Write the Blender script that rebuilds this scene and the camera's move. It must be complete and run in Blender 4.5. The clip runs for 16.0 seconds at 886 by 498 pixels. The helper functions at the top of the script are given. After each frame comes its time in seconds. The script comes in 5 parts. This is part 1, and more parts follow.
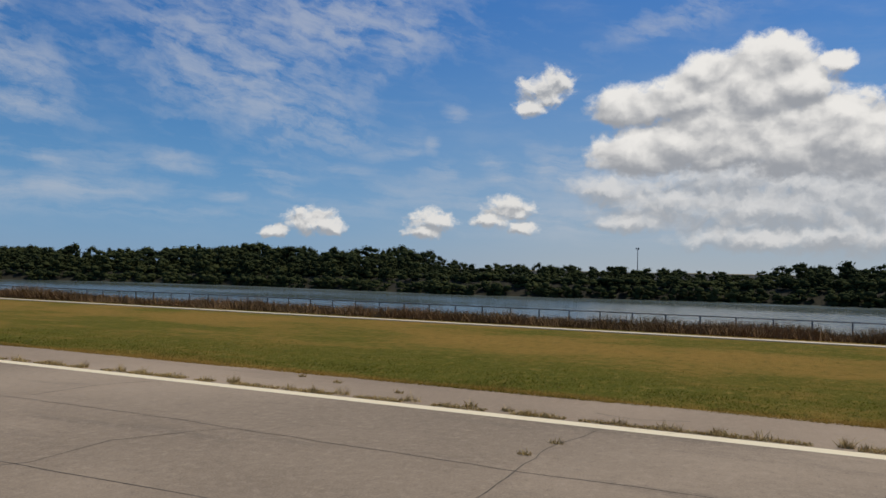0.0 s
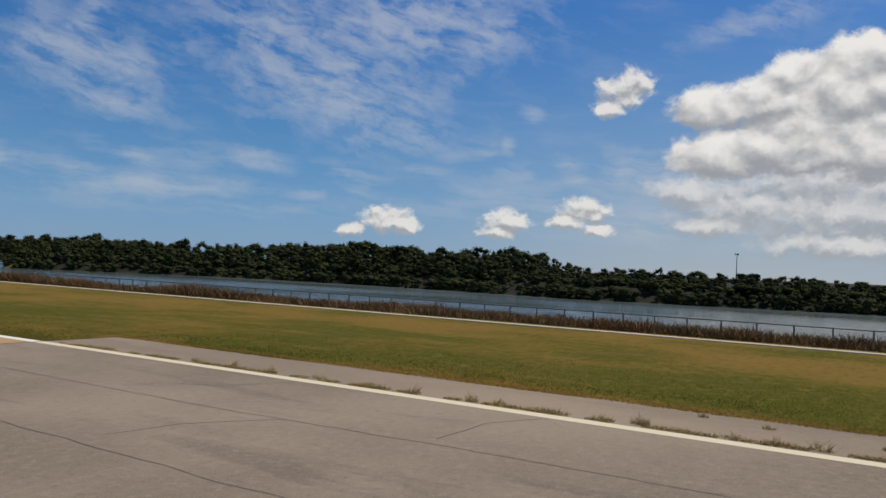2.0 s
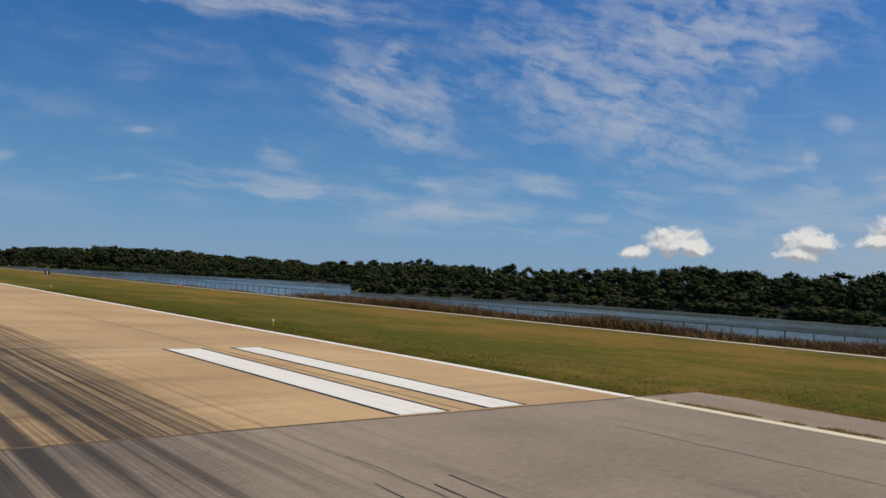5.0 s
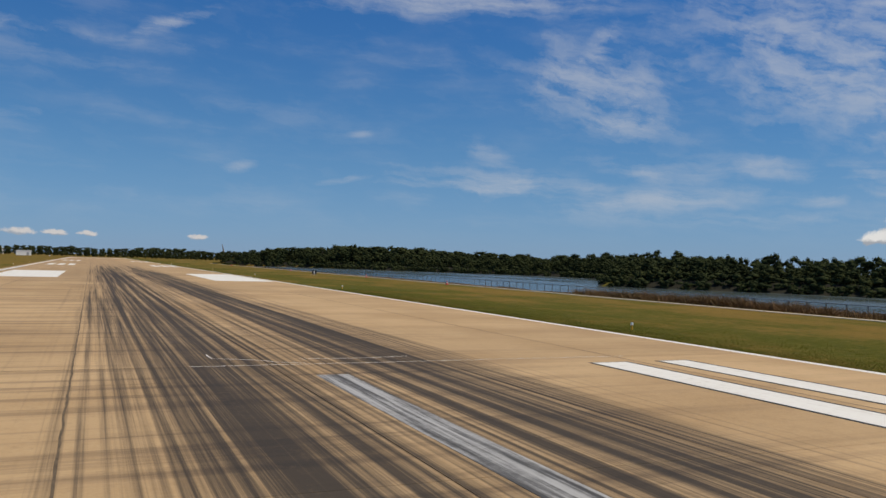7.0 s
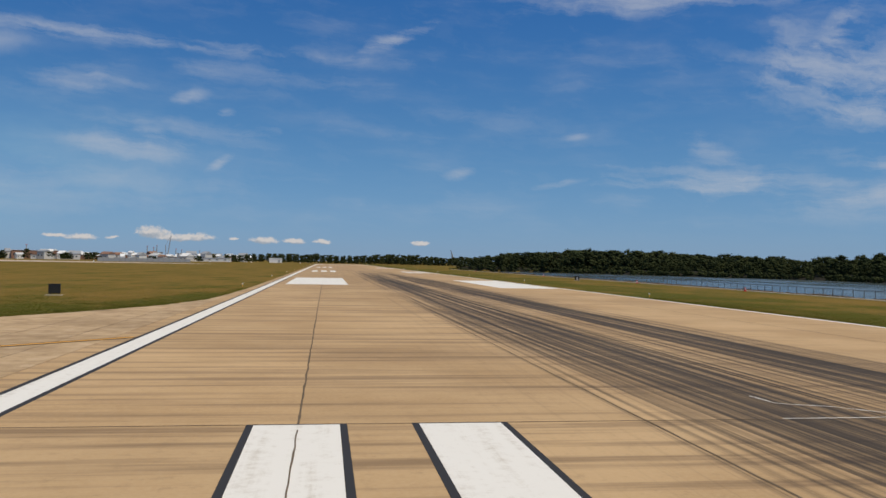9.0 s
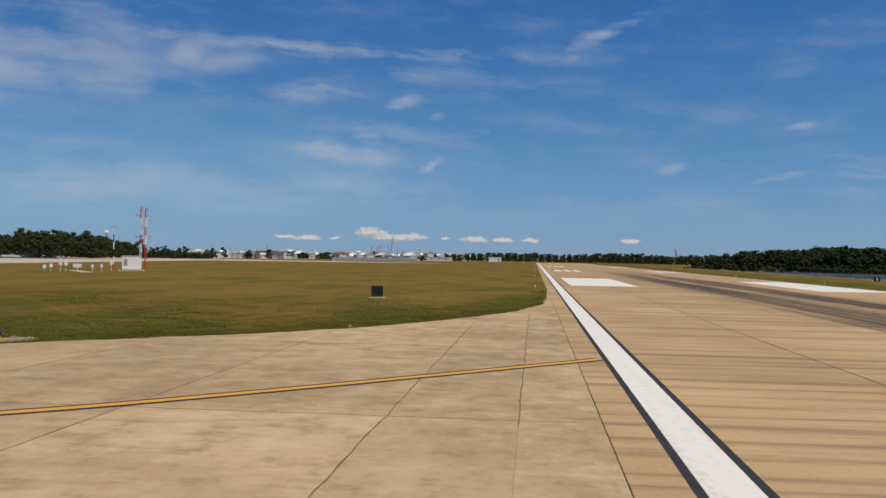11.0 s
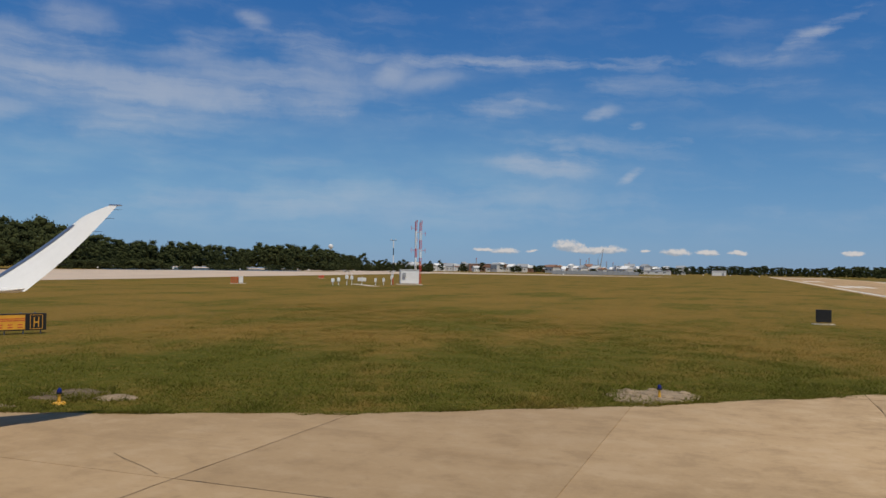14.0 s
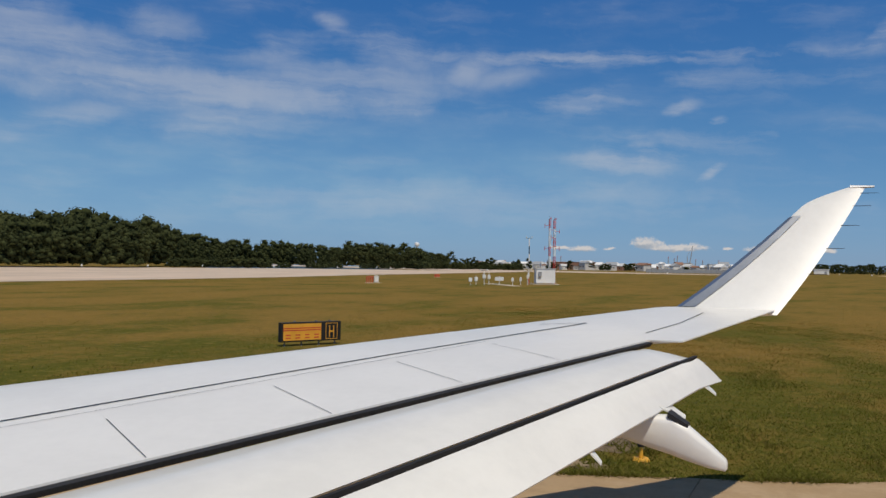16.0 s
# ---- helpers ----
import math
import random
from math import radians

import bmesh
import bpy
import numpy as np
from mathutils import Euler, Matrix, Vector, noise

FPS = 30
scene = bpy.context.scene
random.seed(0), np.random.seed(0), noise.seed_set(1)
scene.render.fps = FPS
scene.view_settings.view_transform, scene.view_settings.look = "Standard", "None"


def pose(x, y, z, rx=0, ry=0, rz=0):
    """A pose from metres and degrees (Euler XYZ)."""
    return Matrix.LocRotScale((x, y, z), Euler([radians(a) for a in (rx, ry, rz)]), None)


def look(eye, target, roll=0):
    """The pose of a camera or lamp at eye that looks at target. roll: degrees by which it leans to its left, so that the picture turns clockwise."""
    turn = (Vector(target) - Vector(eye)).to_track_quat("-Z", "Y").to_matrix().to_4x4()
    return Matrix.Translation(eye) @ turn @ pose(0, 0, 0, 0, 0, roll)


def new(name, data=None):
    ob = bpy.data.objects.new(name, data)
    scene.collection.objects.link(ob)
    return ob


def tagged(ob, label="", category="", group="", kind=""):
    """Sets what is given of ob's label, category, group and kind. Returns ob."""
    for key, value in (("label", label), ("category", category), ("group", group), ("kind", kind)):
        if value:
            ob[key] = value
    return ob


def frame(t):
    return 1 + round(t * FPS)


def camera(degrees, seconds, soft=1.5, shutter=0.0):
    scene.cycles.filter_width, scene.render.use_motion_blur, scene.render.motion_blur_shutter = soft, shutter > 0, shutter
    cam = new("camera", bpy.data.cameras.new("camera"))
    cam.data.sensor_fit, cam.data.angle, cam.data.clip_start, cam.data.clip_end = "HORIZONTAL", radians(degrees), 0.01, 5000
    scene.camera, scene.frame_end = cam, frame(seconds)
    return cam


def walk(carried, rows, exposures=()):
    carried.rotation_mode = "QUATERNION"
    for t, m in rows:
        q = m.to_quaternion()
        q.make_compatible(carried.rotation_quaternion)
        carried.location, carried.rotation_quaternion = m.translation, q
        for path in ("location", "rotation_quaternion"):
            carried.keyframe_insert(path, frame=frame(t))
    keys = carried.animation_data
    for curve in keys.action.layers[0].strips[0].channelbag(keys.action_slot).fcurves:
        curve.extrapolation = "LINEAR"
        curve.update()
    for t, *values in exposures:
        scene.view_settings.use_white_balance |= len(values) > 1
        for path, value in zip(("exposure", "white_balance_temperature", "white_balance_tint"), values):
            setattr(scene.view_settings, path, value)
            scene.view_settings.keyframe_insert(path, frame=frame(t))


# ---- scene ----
cam = camera(56.70, 16.0)

# seconds, x, y, tilt, lean, heading; the eye stays 3.6 m over the pavement
EYE = 3.6
PATH = [
    (0.0, 23.30, -59.96, 91.29, -1.15, -62.78),
    (0.5, 23.22, -57.14, 91.51, -1.51, -61.75),
    (1.0, 23.13, -54.50, 91.02, -1.32, -60.21),
    (1.5, 23.29, -51.94, 90.99, -1.64, -58.47),
    (2.0, 23.30, -49.45, 91.17, -2.40, -57.64),
    (2.5, 23.22, -47.28, 91.38, -2.36, -55.13),
    (3.0, 23.01, -45.29, 91.46, -2.70, -52.25),
    (3.5, 22.69, -43.40, 91.42, -2.29, -48.03),
    (4.0, 22.06, -41.00, 91.22, -2.21, -44.20),
    (4.2, 21.77, -40.03, 91.46, -2.19, -42.90),
    (6.3, 17.75, -30.64, 91.35, -2.15, -28.64),
    (6.5, 17.18, -29.77, 91.27, -1.69, -26.87),
    (7.0, 15.59, -27.60, 90.94, -1.52, -23.18),
    (7.5, 13.77, -25.34, 90.99, -1.68, -19.96),
    (8.0, 11.62, -22.77, 90.95, -1.57, -15.92),
    (8.5, 9.78, -20.37, 91.07, -1.30, -12.09),
    (9.0, 7.73, -18.18, 90.91, -0.94, -8.12),
    (9.5, 5.05, -16.23, 90.98, -1.33, -3.83),
    (9.7, 3.91, -15.41, 90.77, -1.36, -2.69),
    (11.8, -7.69, -7.07, 90.79, -0.65, 10.75),
    (12.0, -8.92, -6.51, 90.88, -0.72, 11.48),
    (12.5, -12.25, -5.22, 91.09, -0.77, 14.59),
    (13.0, -15.56, -4.36, 91.20, -0.68, 16.33),
    (13.5, -19.06, -3.67, 91.24, -0.88, 17.74),
    (14.0, -22.37, -2.97, 91.31, -0.90, 20.03),
    (14.5, -25.67, -2.57, 91.02, -0.66, 24.31),
    (15.0, -28.87, -2.30, 91.29, -0.59, 25.79),
    (15.5, -32.11, -2.24, 91.41, -0.39, 25.92),
    (16.0, -35.50, -2.22, 91.09, -0.90, 25.31),
]
walk(cam, [(t, pose(x, y, EYE, rx, ry, rz)) for t, x, y, rx, ry, rz in PATH])

# ---- world, sun ----
SUN_TO = Vector((0.68, -0.73, 1.86)).normalized()


def node(tree, kind, **sets):
    n = tree.nodes.new(kind)
    for k, v in sets.items():
        if k == "op":
            n.operation = v
        elif k == "clamp":
            n.use_clamp = v
        elif k == "blend":
            n.blend_type = v
        elif k == "dtype":
            n.data_type = v
    return n


def plug(tree, sock, value):
    if hasattr(value, "is_output"):
        tree.links.new(value, sock)
    else:
        sock.default_value = value


def mth(tree, op, a, b=0.0, c=0.0, clamp=False):
    n = node(tree, "ShaderNodeMath", op=op, clamp=clamp)
    for sock, v in zip(n.inputs, (a, b, c)):
        plug(tree, sock, v)
    return n.outputs[0]


def noise_tex(tree, vec, scale, detail=4.0, rough=0.55, warp=0.0):
    n = node(tree, "ShaderNodeTexNoise")
    plug(tree, n.inputs["Vector"], vec)
    plug(tree, n.inputs["Scale"], scale)
    n.inputs["Detail"].default_value = detail
    n.inputs["Roughness"].default_value = rough
    n.inputs["Distortion"].default_value = warp
    return n.outputs["Fac"]


def smooth(tree, v, lo, hi, out_lo=0.0, out_hi=1.0):
    n = node(tree, "ShaderNodeMapRange")
    n.interpolation_type = "SMOOTHSTEP"
    for sock, x in zip(n.inputs, (v, lo, hi, out_lo, out_hi)):
        plug(tree, sock, x)
    return n.outputs[0]


def mix_col(tree, fac, a, b, blend="MIX"):
    n = node(tree, "ShaderNodeMix", dtype="RGBA", blend=blend)
    plug(tree, n.inputs[0], fac)
    for sock, v in ((n.inputs[6], a), (n.inputs[7], b)):
        plug(tree, sock, v if hasattr(v, "is_output") else (*v, 1.0))
    return n.outputs[2]


def vec3(tree, x, y, z=0.0):
    n = node(tree, "ShaderNodeCombineXYZ")
    for sock, v in zip(n.inputs, (x, y, z)):
        plug(tree, sock, v)
    return n.outputs[0]


# heaped clouds: bearing, height, half width, half height, in degrees
HEAPS_BIG = [(-84.6, 13.7, 2.6, 1.9), (-80.6, 13.2, 1.9, 1.5), (-79.0, 11.4, 3.0, 1.9), (-75.2, 11.0, 2.6, 1.7), (-82.9, 11.7, 4.3, 2.7),
             (-86.3, 11.9, 2.4, 1.9), (-75.9, 7.9, 3.2, 1.8), (-80.5, 8.4, 4.6, 2.2), (-85.7, 8.4, 4.6, 2.6), (-89.9, 8.3, 3.8, 2.7),
             (-88.4, 13.3, 1.3, 0.7), (-88.7, 10.4, 1.5, 0.8), (-94.0, 8.0, 4.7, 3.6), (-99.0, 7.0, 4.7, 3.6),
             (-81.5, 9.9, 4.6, 1.6), (-88.0, 9.6, 4.0, 2.2)]
HEAPS_LOW = [(-84.0, 6.0, 8.5, 1.8), (-91.0, 6.0, 6.0, 2.4), (-78.0, 4.7, 4.6, 1.3), (-83.3, 4.5, 6.0, 2.0), (-88.7, 4.6, 5.5, 2.5), (-84.0, 2.3, 5.0, 0.8), (-89.3, 2.5, 4.3, 1.1),
             (-94.5, 4.0, 5.9, 2.7), (-74.6, 5.6, 3.0, 1.0), (-75.6, 3.4, 2.2, 0.7)]
HEAPS_SMALL = [(-69.6, 12.1, 1.9, 1.4), (-70.4, 12.9, 1.3, 1.0), (-68.6, 11.0, 1.2, 0.8), (-53.6, 2.9, 1.9, 1.1), (-55.0, 2.6, 1.1, 0.7), (-51.1, 2.2, 1.0, 0.55),
               (-61.9, 3.1, 1.9, 1.0), (-61.3, 2.3, 1.4, 0.55), (-67.3, 4.1, 2.0, 1.0), (-68.4, 2.7, 1.2, 0.6), (-66.1, 3.2, 1.4, 0.7)]
HEAPS_FAR = [(9.6, 1.34, 2.2, 0.30), (11.4, 1.58, 1.0, 0.42), (8.6, 1.40, 0.7, 0.34), (15.8, 1.24, 1.0, 0.28), (13.9, 1.28, 0.4, 0.12), (6.2, 1.34, 0.35, 0.13),
             (4.2, 1.22, 0.9, 0.26), (2.2, 1.22, 0.8, 0.22), (0.2, 1.22, 0.6, 0.2), (-6.5, 1.24, 0.6, 0.2), (17.2, 1.3, 0.7, 0.15)]
# high streaked clouds: bearing, height, half width, half height, strength, slope
VEILS_HIGH = [(-55.4, 16.6, 5.6, 2.0, 1.0, -0.04), (-48.2, 13.4, 6.0, 2.6, 0.85, 0.25), (-50.6, 10.9, 4.6, 1.6, 0.85, 0.22),
              (-53.0, 9.8, 2.6, 0.8, 0.75, 0.12), (-45.5, 15.4, 4.0, 1.6, 0.65, 0.1), (-33.4, 12.4, 3.6, 1.7, 0.8, 0.15),
              (-35.4, 9.8, 2.6, 0.75, 0.8, 0.12), (-33.8, 14.7, 1.0, 0.9, 0.7, -0.6), (-30.9, 12.2, 2.0, 1.2, 0.6, 0.2),
              (-79.0, 16.7, 3.6, 0.7, 0.6, -0.22), (-57.6, 13.0, 1.6, 0.45, 0.35, 0.0)]
VEILS_LOW = [(-26.8, 5.4, 5.0, 0.75, 0.8, 0.03), (-26.0, 7.7, 1.3, 0.7, 0.6, 0.5), (-36.7, 6.4, 2.3, 0.45, 0.75, 0.22), (-38.6, 4.6, 5.6, 0.6, 0.8, -0.06),
             (-44.4, 6.7, 2.4, 0.45, 0.75, 0.15), (-50.7, 5.8, 1.7, 0.65, 0.8, 0.12), (-47.8, 4.5, 0.9, 0.3, 0.7, 0.0), (-42.6, 3.3, 8.0, 0.4, 0.5, 0.0),
             (-59.2, 8.1, 1.7, 0.6, 0.62, -0.1), (-62.5, 6.7, 1.4, 0.35, 0.5, 0.0), (-24.2, 17.6, 6.5, 0.65, 0.95, 0.0),
             (-56.0, 6.6, 1.8, 0.3, 0.5, 0.1), (-40.0, 6.6, 4.5, 0.8, 0.4, 0.06), (-65.0, 4.6, 9.0, 1.2, 0.42, 0.0),
             (-66.5, 7.0, 0.8, 0.7, 1.0, 0.3), (-62.7, 6.7, 1.2, 0.45, 0.8, 0.0), (-61.7, 8.4, 0.45, 0.45, 0.8, 0.0), (-63.5, 10.6, 0.6, 0.4, 0.9, 0.0), (-71.0, 6.9, 2.0, 0.9, 1.1, 0.0), (-74.0, 3.0, 5.0, 1.2, 0.9, 0.0)]
VEILS_NORTH = [(-4.9, 15.3, 1.7, 0.34, 0.9, -0.38), (9.1, 10.66, 0.8, 0.26, 0.8, -0.2), (6.8, 9.8, 0.4, 0.2, 0.7, -0.1), (7.1, 6.45, 0.7, 0.26, 0.85, -0.7),
               (-9.0, 6.1, 0.9, 0.26, 0.6, -0.25), (-16.5, 5.6, 1.4, 0.18, 0.5, -0.2), (-17.2, 8.74, 0.7, 0.16, 0.5, 0.0), (13.6, 14.0, 11.0, 0.34, 0.62, 0.02),
               (12.7, 7.2, 2.4, 0.55, 0.72, 0.05), (11.4, 7.7, 0.9, 0.6, 0.72, 0.5), (15.9, 11.1, 1.9, 0.5, 0.55, 0.0), (5.0, 12.4, 5.0, 0.5, 0.3, 0.03), (8.0, 8.6, 5.0, 0.5, 0.32, 0.0)]
VEILS_WEST = [(43.0, 11.4, 11.5, 0.85, 1.0, 0.02), (33.0, 12.2, 7.0, 1.0, 0.7, -0.05), (50.4, 13.5, 6.0, 0.8, 0.85, 0.0), (23.8, 13.3, 1.2, 0.6, 0.85, -0.2),
              (40.3, 9.4, 3.6, 0.9, 0.72, -0.12), (50.2, 8.9, 3.0, 0.6, 0.65, -0.3), (53.5, 7.6, 0.9, 0.3, 0.6, 0.0), (36.7, 14.4, 2.6, 0.7, 0.62, -0.2),
              (29.0, 14.6, 3.0, 0.8, 0.66, 0.12), (33.2, 16.1, 0.8, 0.36, 0.8, 0.35), (52.9, 15.1, 2.0, 0.7, 0.6, 0.0), (44.5, 15.2, 2.2, 0.7, 0.5, 0.1),
              (21.2, 12.9, 2.0, 0.5, 0.5, -0.1), (30.0, 7.0, 2.4, 0.3, 0.3, 0.0), (28.0, 4.2, 16.0, 1.3, 0.42, 0.0)]


def build_world():
    world = bpy.data.worlds.new("sky")
    scene.world = world
    world.use_nodes = True
    t = world.node_tree
    t.nodes.clear()
    sky = node(t, "ShaderNodeTexSky")
    sky.sky_type = "NISHITA"
    sky.sun_disc = False
    sky.sun_elevation = math.asin(SUN_TO.z)
    sky.sun_rotation = math.atan2(SUN_TO.x, SUN_TO.y)
    sky.air_density, sky.dust_density, sky.ozone_density = 1.0, 0.0, 1.6
    coord = node(t, "ShaderNodeTexCoord")
    sep = node(t, "ShaderNodeSeparateXYZ")
    t.links.new(coord.outputs["Generated"], sep.inputs[0])
    x, y, z = sep.outputs
    az = mth(t, "MULTIPLY", mth(t, "ARCTAN2", mth(t, "MULTIPLY", x, -1.0), y), 180 / math.pi)
    el = mth(t, "MULTIPLY", mth(t, "ARCSINE", z), 180 / math.pi)
    flat = vec3(t, az, el)
    # clear dry air: the whitish band at the horizon is thin
    t.links.new(vec3(t, x, y, mth(t, "MULTIPLY_ADD", z, 0.9, 0.17)), sky.inputs[0])
    # ragged edges
    w1 = mth(t, "SUBTRACT", noise_tex(t, flat, 0.5, 6.0, 0.6), 0.5)
    w2 = mth(t, "SUBTRACT", noise_tex(t, vec3(t, mth(t, "ADD", az, 71.0), el, 5.0), 0.5, 6.0, 0.6), 0.5)

    def puffs(a, e, scale, detail):
        """Cauliflower billows, high in the middle of each."""
        n = node(t, "ShaderNodeTexVoronoi")
        n.voronoi_dimensions, n.feature, n.normalize = "2D", "SMOOTH_F1", True
        t.links.new(vec3(t, a, mth(t, "MULTIPLY", e, 1.2)), n.inputs["Vector"])
        for key, v in (("Scale", scale), ("Detail", detail), ("Roughness", 0.62), ("Lacunarity", 2.2), ("Smoothness", 0.25)):
            n.inputs[key].default_value = v
        return mth(t, "SUBTRACT", 0.42, n.outputs["Distance"])

    def heaps(rows, a_in, e_in, flat_base, join):
        best = None
        for a, e, ra, re in rows:
            u = mth(t, "MULTIPLY", mth(t, "SUBTRACT", a_in, a), 1 / ra)
            v = mth(t, "MULTIPLY", mth(t, "SUBTRACT", e_in, e), 1 / re)
            v = mth(t, "MAXIMUM", v, mth(t, "MULTIPLY", v, -flat_base))
            d = mth(t, "SUBTRACT", 1.0, mth(t, "MULTIPLY_ADD", u, u, mth(t, "MULTIPLY", v, v)))
            best = d if best is None else mth(t, "SMOOTH_MAX", best, d, join)
        return best

    def lit_heaps(rows, wob, reach, scale, amp, flat_base=1.3, join=0.5):
        """Ragged density, and how far its main billows fall off towards the light."""
        a0, e0 = mth(t, "MULTIPLY_ADD", w1, wob, az), mth(t, "MULTIPLY_ADD", w2, wob * .8, el)
        ragged = mth(t, "SUBTRACT", noise_tex(t, vec3(t, a0, mth(t, "MULTIPLY", e0, 1.3), 2.0), scale * 1.6, 9.0, 0.62), 0.5)
        body = mth(t, "MULTIPLY_ADD", puffs(a0, e0, scale, 3.0), amp, heaps(rows, a0, e0, flat_base, join))
        dens = mth(t, "MULTIPLY_ADD", ragged, amp * 1.3, body)

        def relief(a, e):
            soft = noise_tex(t, vec3(t, a, mth(t, "MULTIPLY", e, 1.3), 6.0), scale * 1.1, 4.0, 0.5)
            return mth(t, "MULTIPLY_ADD", soft, amp * 1.5, mth(t, "MULTIPLY_ADD", puffs(a, e, scale, 1.0), amp * .6, heaps(rows, a, e, flat_base * 1.3, 0.15)))

        a1, e1 = mth(t, "ADD", a0, -0.35 * reach), mth(t, "ADD", e0, reach)
        return dens, mth(t, "SUBTRACT", relief(a0, e0), relief(a1, e1))

    bend_u = mth(t, "SUBTRACT", noise_tex(t, flat, 0.3, 5.0, 0.6), 0.5)
    bend_v = mth(t, "SUBTRACT", noise_tex(t, vec3(t, mth(t, "ADD", az, 33.0), el, 9.0), 0.3, 5.0, 0.6), 0.5)
    bend_v = mth(t, "MULTIPLY", bend_v, 1.7)
    bend_u = mth(t, "MULTIPLY", bend_u, 1.8)

    def veils(rows):
        total = None
        for a, e, ra, re, k, slope in rows:
            across = mth(t, "SUBTRACT", az, a)
            u = mth(t, "MULTIPLY_ADD", across, 0.8 / ra, bend_u)
            rise = mth(t, "MULTIPLY_ADD", across, -slope, mth(t, "SUBTRACT", el, e))
            v = mth(t, "MULTIPLY_ADD", rise, 0.72 / re, bend_v)
            r = mth(t, "MULTIPLY_ADD", u, u, mth(t, "MULTIPLY", v, v))
            g = mth(t, "MULTIPLY", mth(t, "EXPONENT", mth(t, "MULTIPLY", r, -0.8)), k)
            total = g if total is None else mth(t, "SMOOTH_MAX", total, g, 0.15)
        return total

    def fibres(turn, along, across, seed):
        """Combed ice-cloud threads, turned by an angle and bent a little."""
        c, q = math.cos(radians(turn)), math.sin(radians(turn))
        a1, e1 = mth(t, "MULTIPLY_ADD", bend_u, 1.6, az), mth(t, "MULTIPLY_ADD", bend_v, 0.8, el)
        s = mth(t, "MULTIPLY_ADD", a1, c, mth(t, "MULTIPLY", e1, q))
        w = mth(t, "MULTIPLY_ADD", e1, c, mth(t, "MULTIPLY", a1, -q))
        n1 = noise_tex(t, vec3(t, mth(t, "MULTIPLY", s, along), mth(t, "MULTIPLY", w, across), seed), 1.0, 10.0, 0.62)
        n2 = noise_tex(t, vec3(t, mth(t, "MULTIPLY", s, along * 1.5), mth(t, "MULTIPLY", w, along * 2.2), seed + 4.0), 1.0, 6.0, 0.6)
        return mth(t, "MULTIPLY_ADD", n1, 0.6, mth(t, "MULTIPLY", n2, 0.4))

    def wisps(mask, thread, gain):
        """Feathered veil: thin between the threads, never quite opaque."""
        dens = mth(t, "MULTIPLY", mask, smooth(t, thread, 0.38, 0.63, 0.12, gain))
        return mth(t, "SUBTRACT", 1.0, mth(t, "EXPONENT", mth(t, "MULTIPLY", mth(t, "MAXIMUM", mth(t, "SUBTRACT", dens, 0.09), 0.0), -1.15)))

    big, big_lit = lit_heaps(HEAPS_BIG, 1.1, 0.8, 0.5, 1.1, 1.15, 0.6)
    low, low_lit = lit_heaps(HEAPS_LOW, 2.4, 0.6, 0.6, 1.5, 1.0, 1.1)
    small, small_lit = lit_heaps(HEAPS_SMALL, 1.5, 0.45, 0.8, 1.7)
    far, far_lit = lit_heaps(HEAPS_FAR, 0.7, 0.2, 1.7, 1.8, 1.5)
    broad = noise_tex(t, vec3(t, mth(t, "MULTIPLY", az, 0.1), mth(t, "MULTIPLY", el, 0.3), 3.0), 1.6, 4.0, 0.5)
    level = fibres(3.0, 0.11, 0.8, 2.0)
    fanned = fibres(15.0, 0.24, 0.85, 7.0)
    thin = mth(t, "MAXIMUM", wisps(veils(VEILS_HIGH), fanned, 1.5), wisps(mth(t, "MAXIMUM", veils(VEILS_LOW), veils(VEILS_NORTH)), level, 1.35))
    # long even bands in the west
    thin = mth(t, "MAXIMUM", thin, wisps(veils(VEILS_WEST), smooth(t, fibres(1.0, 0.06, 0.6, 11.0), 0.28, 0.68, 0.37, 0.63), 1.2))
    thin = mth(t, "ADD", thin, mth(t, "MULTIPLY", smooth(t, mth(t, "MULTIPLY", level, broad), 0.2, 0.45), 0.16), clamp=True)
    thin = mth(t, "MULTIPLY", thin, smooth(t, el, 0.5, 4.0))

    hsv = node(t, "ShaderNodeHueSaturation")
    t.links.new(sky.outputs[0], hsv.inputs["Color"])
    hsv.inputs["Saturation"].default_value = 1.25
    hsv.inputs["Value"].default_value = 1.0
    col = mix_col(t, 1.0, hsv.outputs[0], (0.66, 0.95, 1.03), "MULTIPLY")
    col = mix_col(t, mth(t, "MULTIPLY", smooth(t, el, 19.0, 50.0), 0.75), col, (0.95, 1.15, 1.4))
    col = mix_col(t, smooth(t, el, 5.0, 20.0), col, mix_col(t, 1.0, col, (0.70, 0.86, 1.04), "MULTIPLY"))
    haze = mth(t, "MULTIPLY", mth(t, "EXPONENT", mth(t, "DIVIDE", mth(t, "MAXIMUM", el, 0.0), -5.0)), 0.55)
    col = mix_col(t, haze, col, (3.0, 4.1, 4.7))
    murk = mth(t, "MULTIPLY", mth(t, "EXPONENT", mth(t, "DIVIDE", mth(t, "MAXIMUM", el, 0.0), -2.4)), 0.75)
    col = mix_col(t, murk, col, (2.25, 3.05, 4.4))
    # thin pale layer low in the west
    gap = mth(t, "DIVIDE", mth(t, "SUBTRACT", el, 5.5), 4.0)
    layer = mth(t, "MULTIPLY", smooth(t, az, 2.0, 22.0), mth(t, "EXPONENT", mth(t, "MULTIPLY", mth(t, "MULTIPLY", gap, gap), -1.0)))
    layer = mth(t, "MULTIPLY", layer, smooth(t, broad, 0.3, 0.65, 0.12, 0.26))
    col = mix_col(t, layer, col, (3.1, 4.9, 5.9))
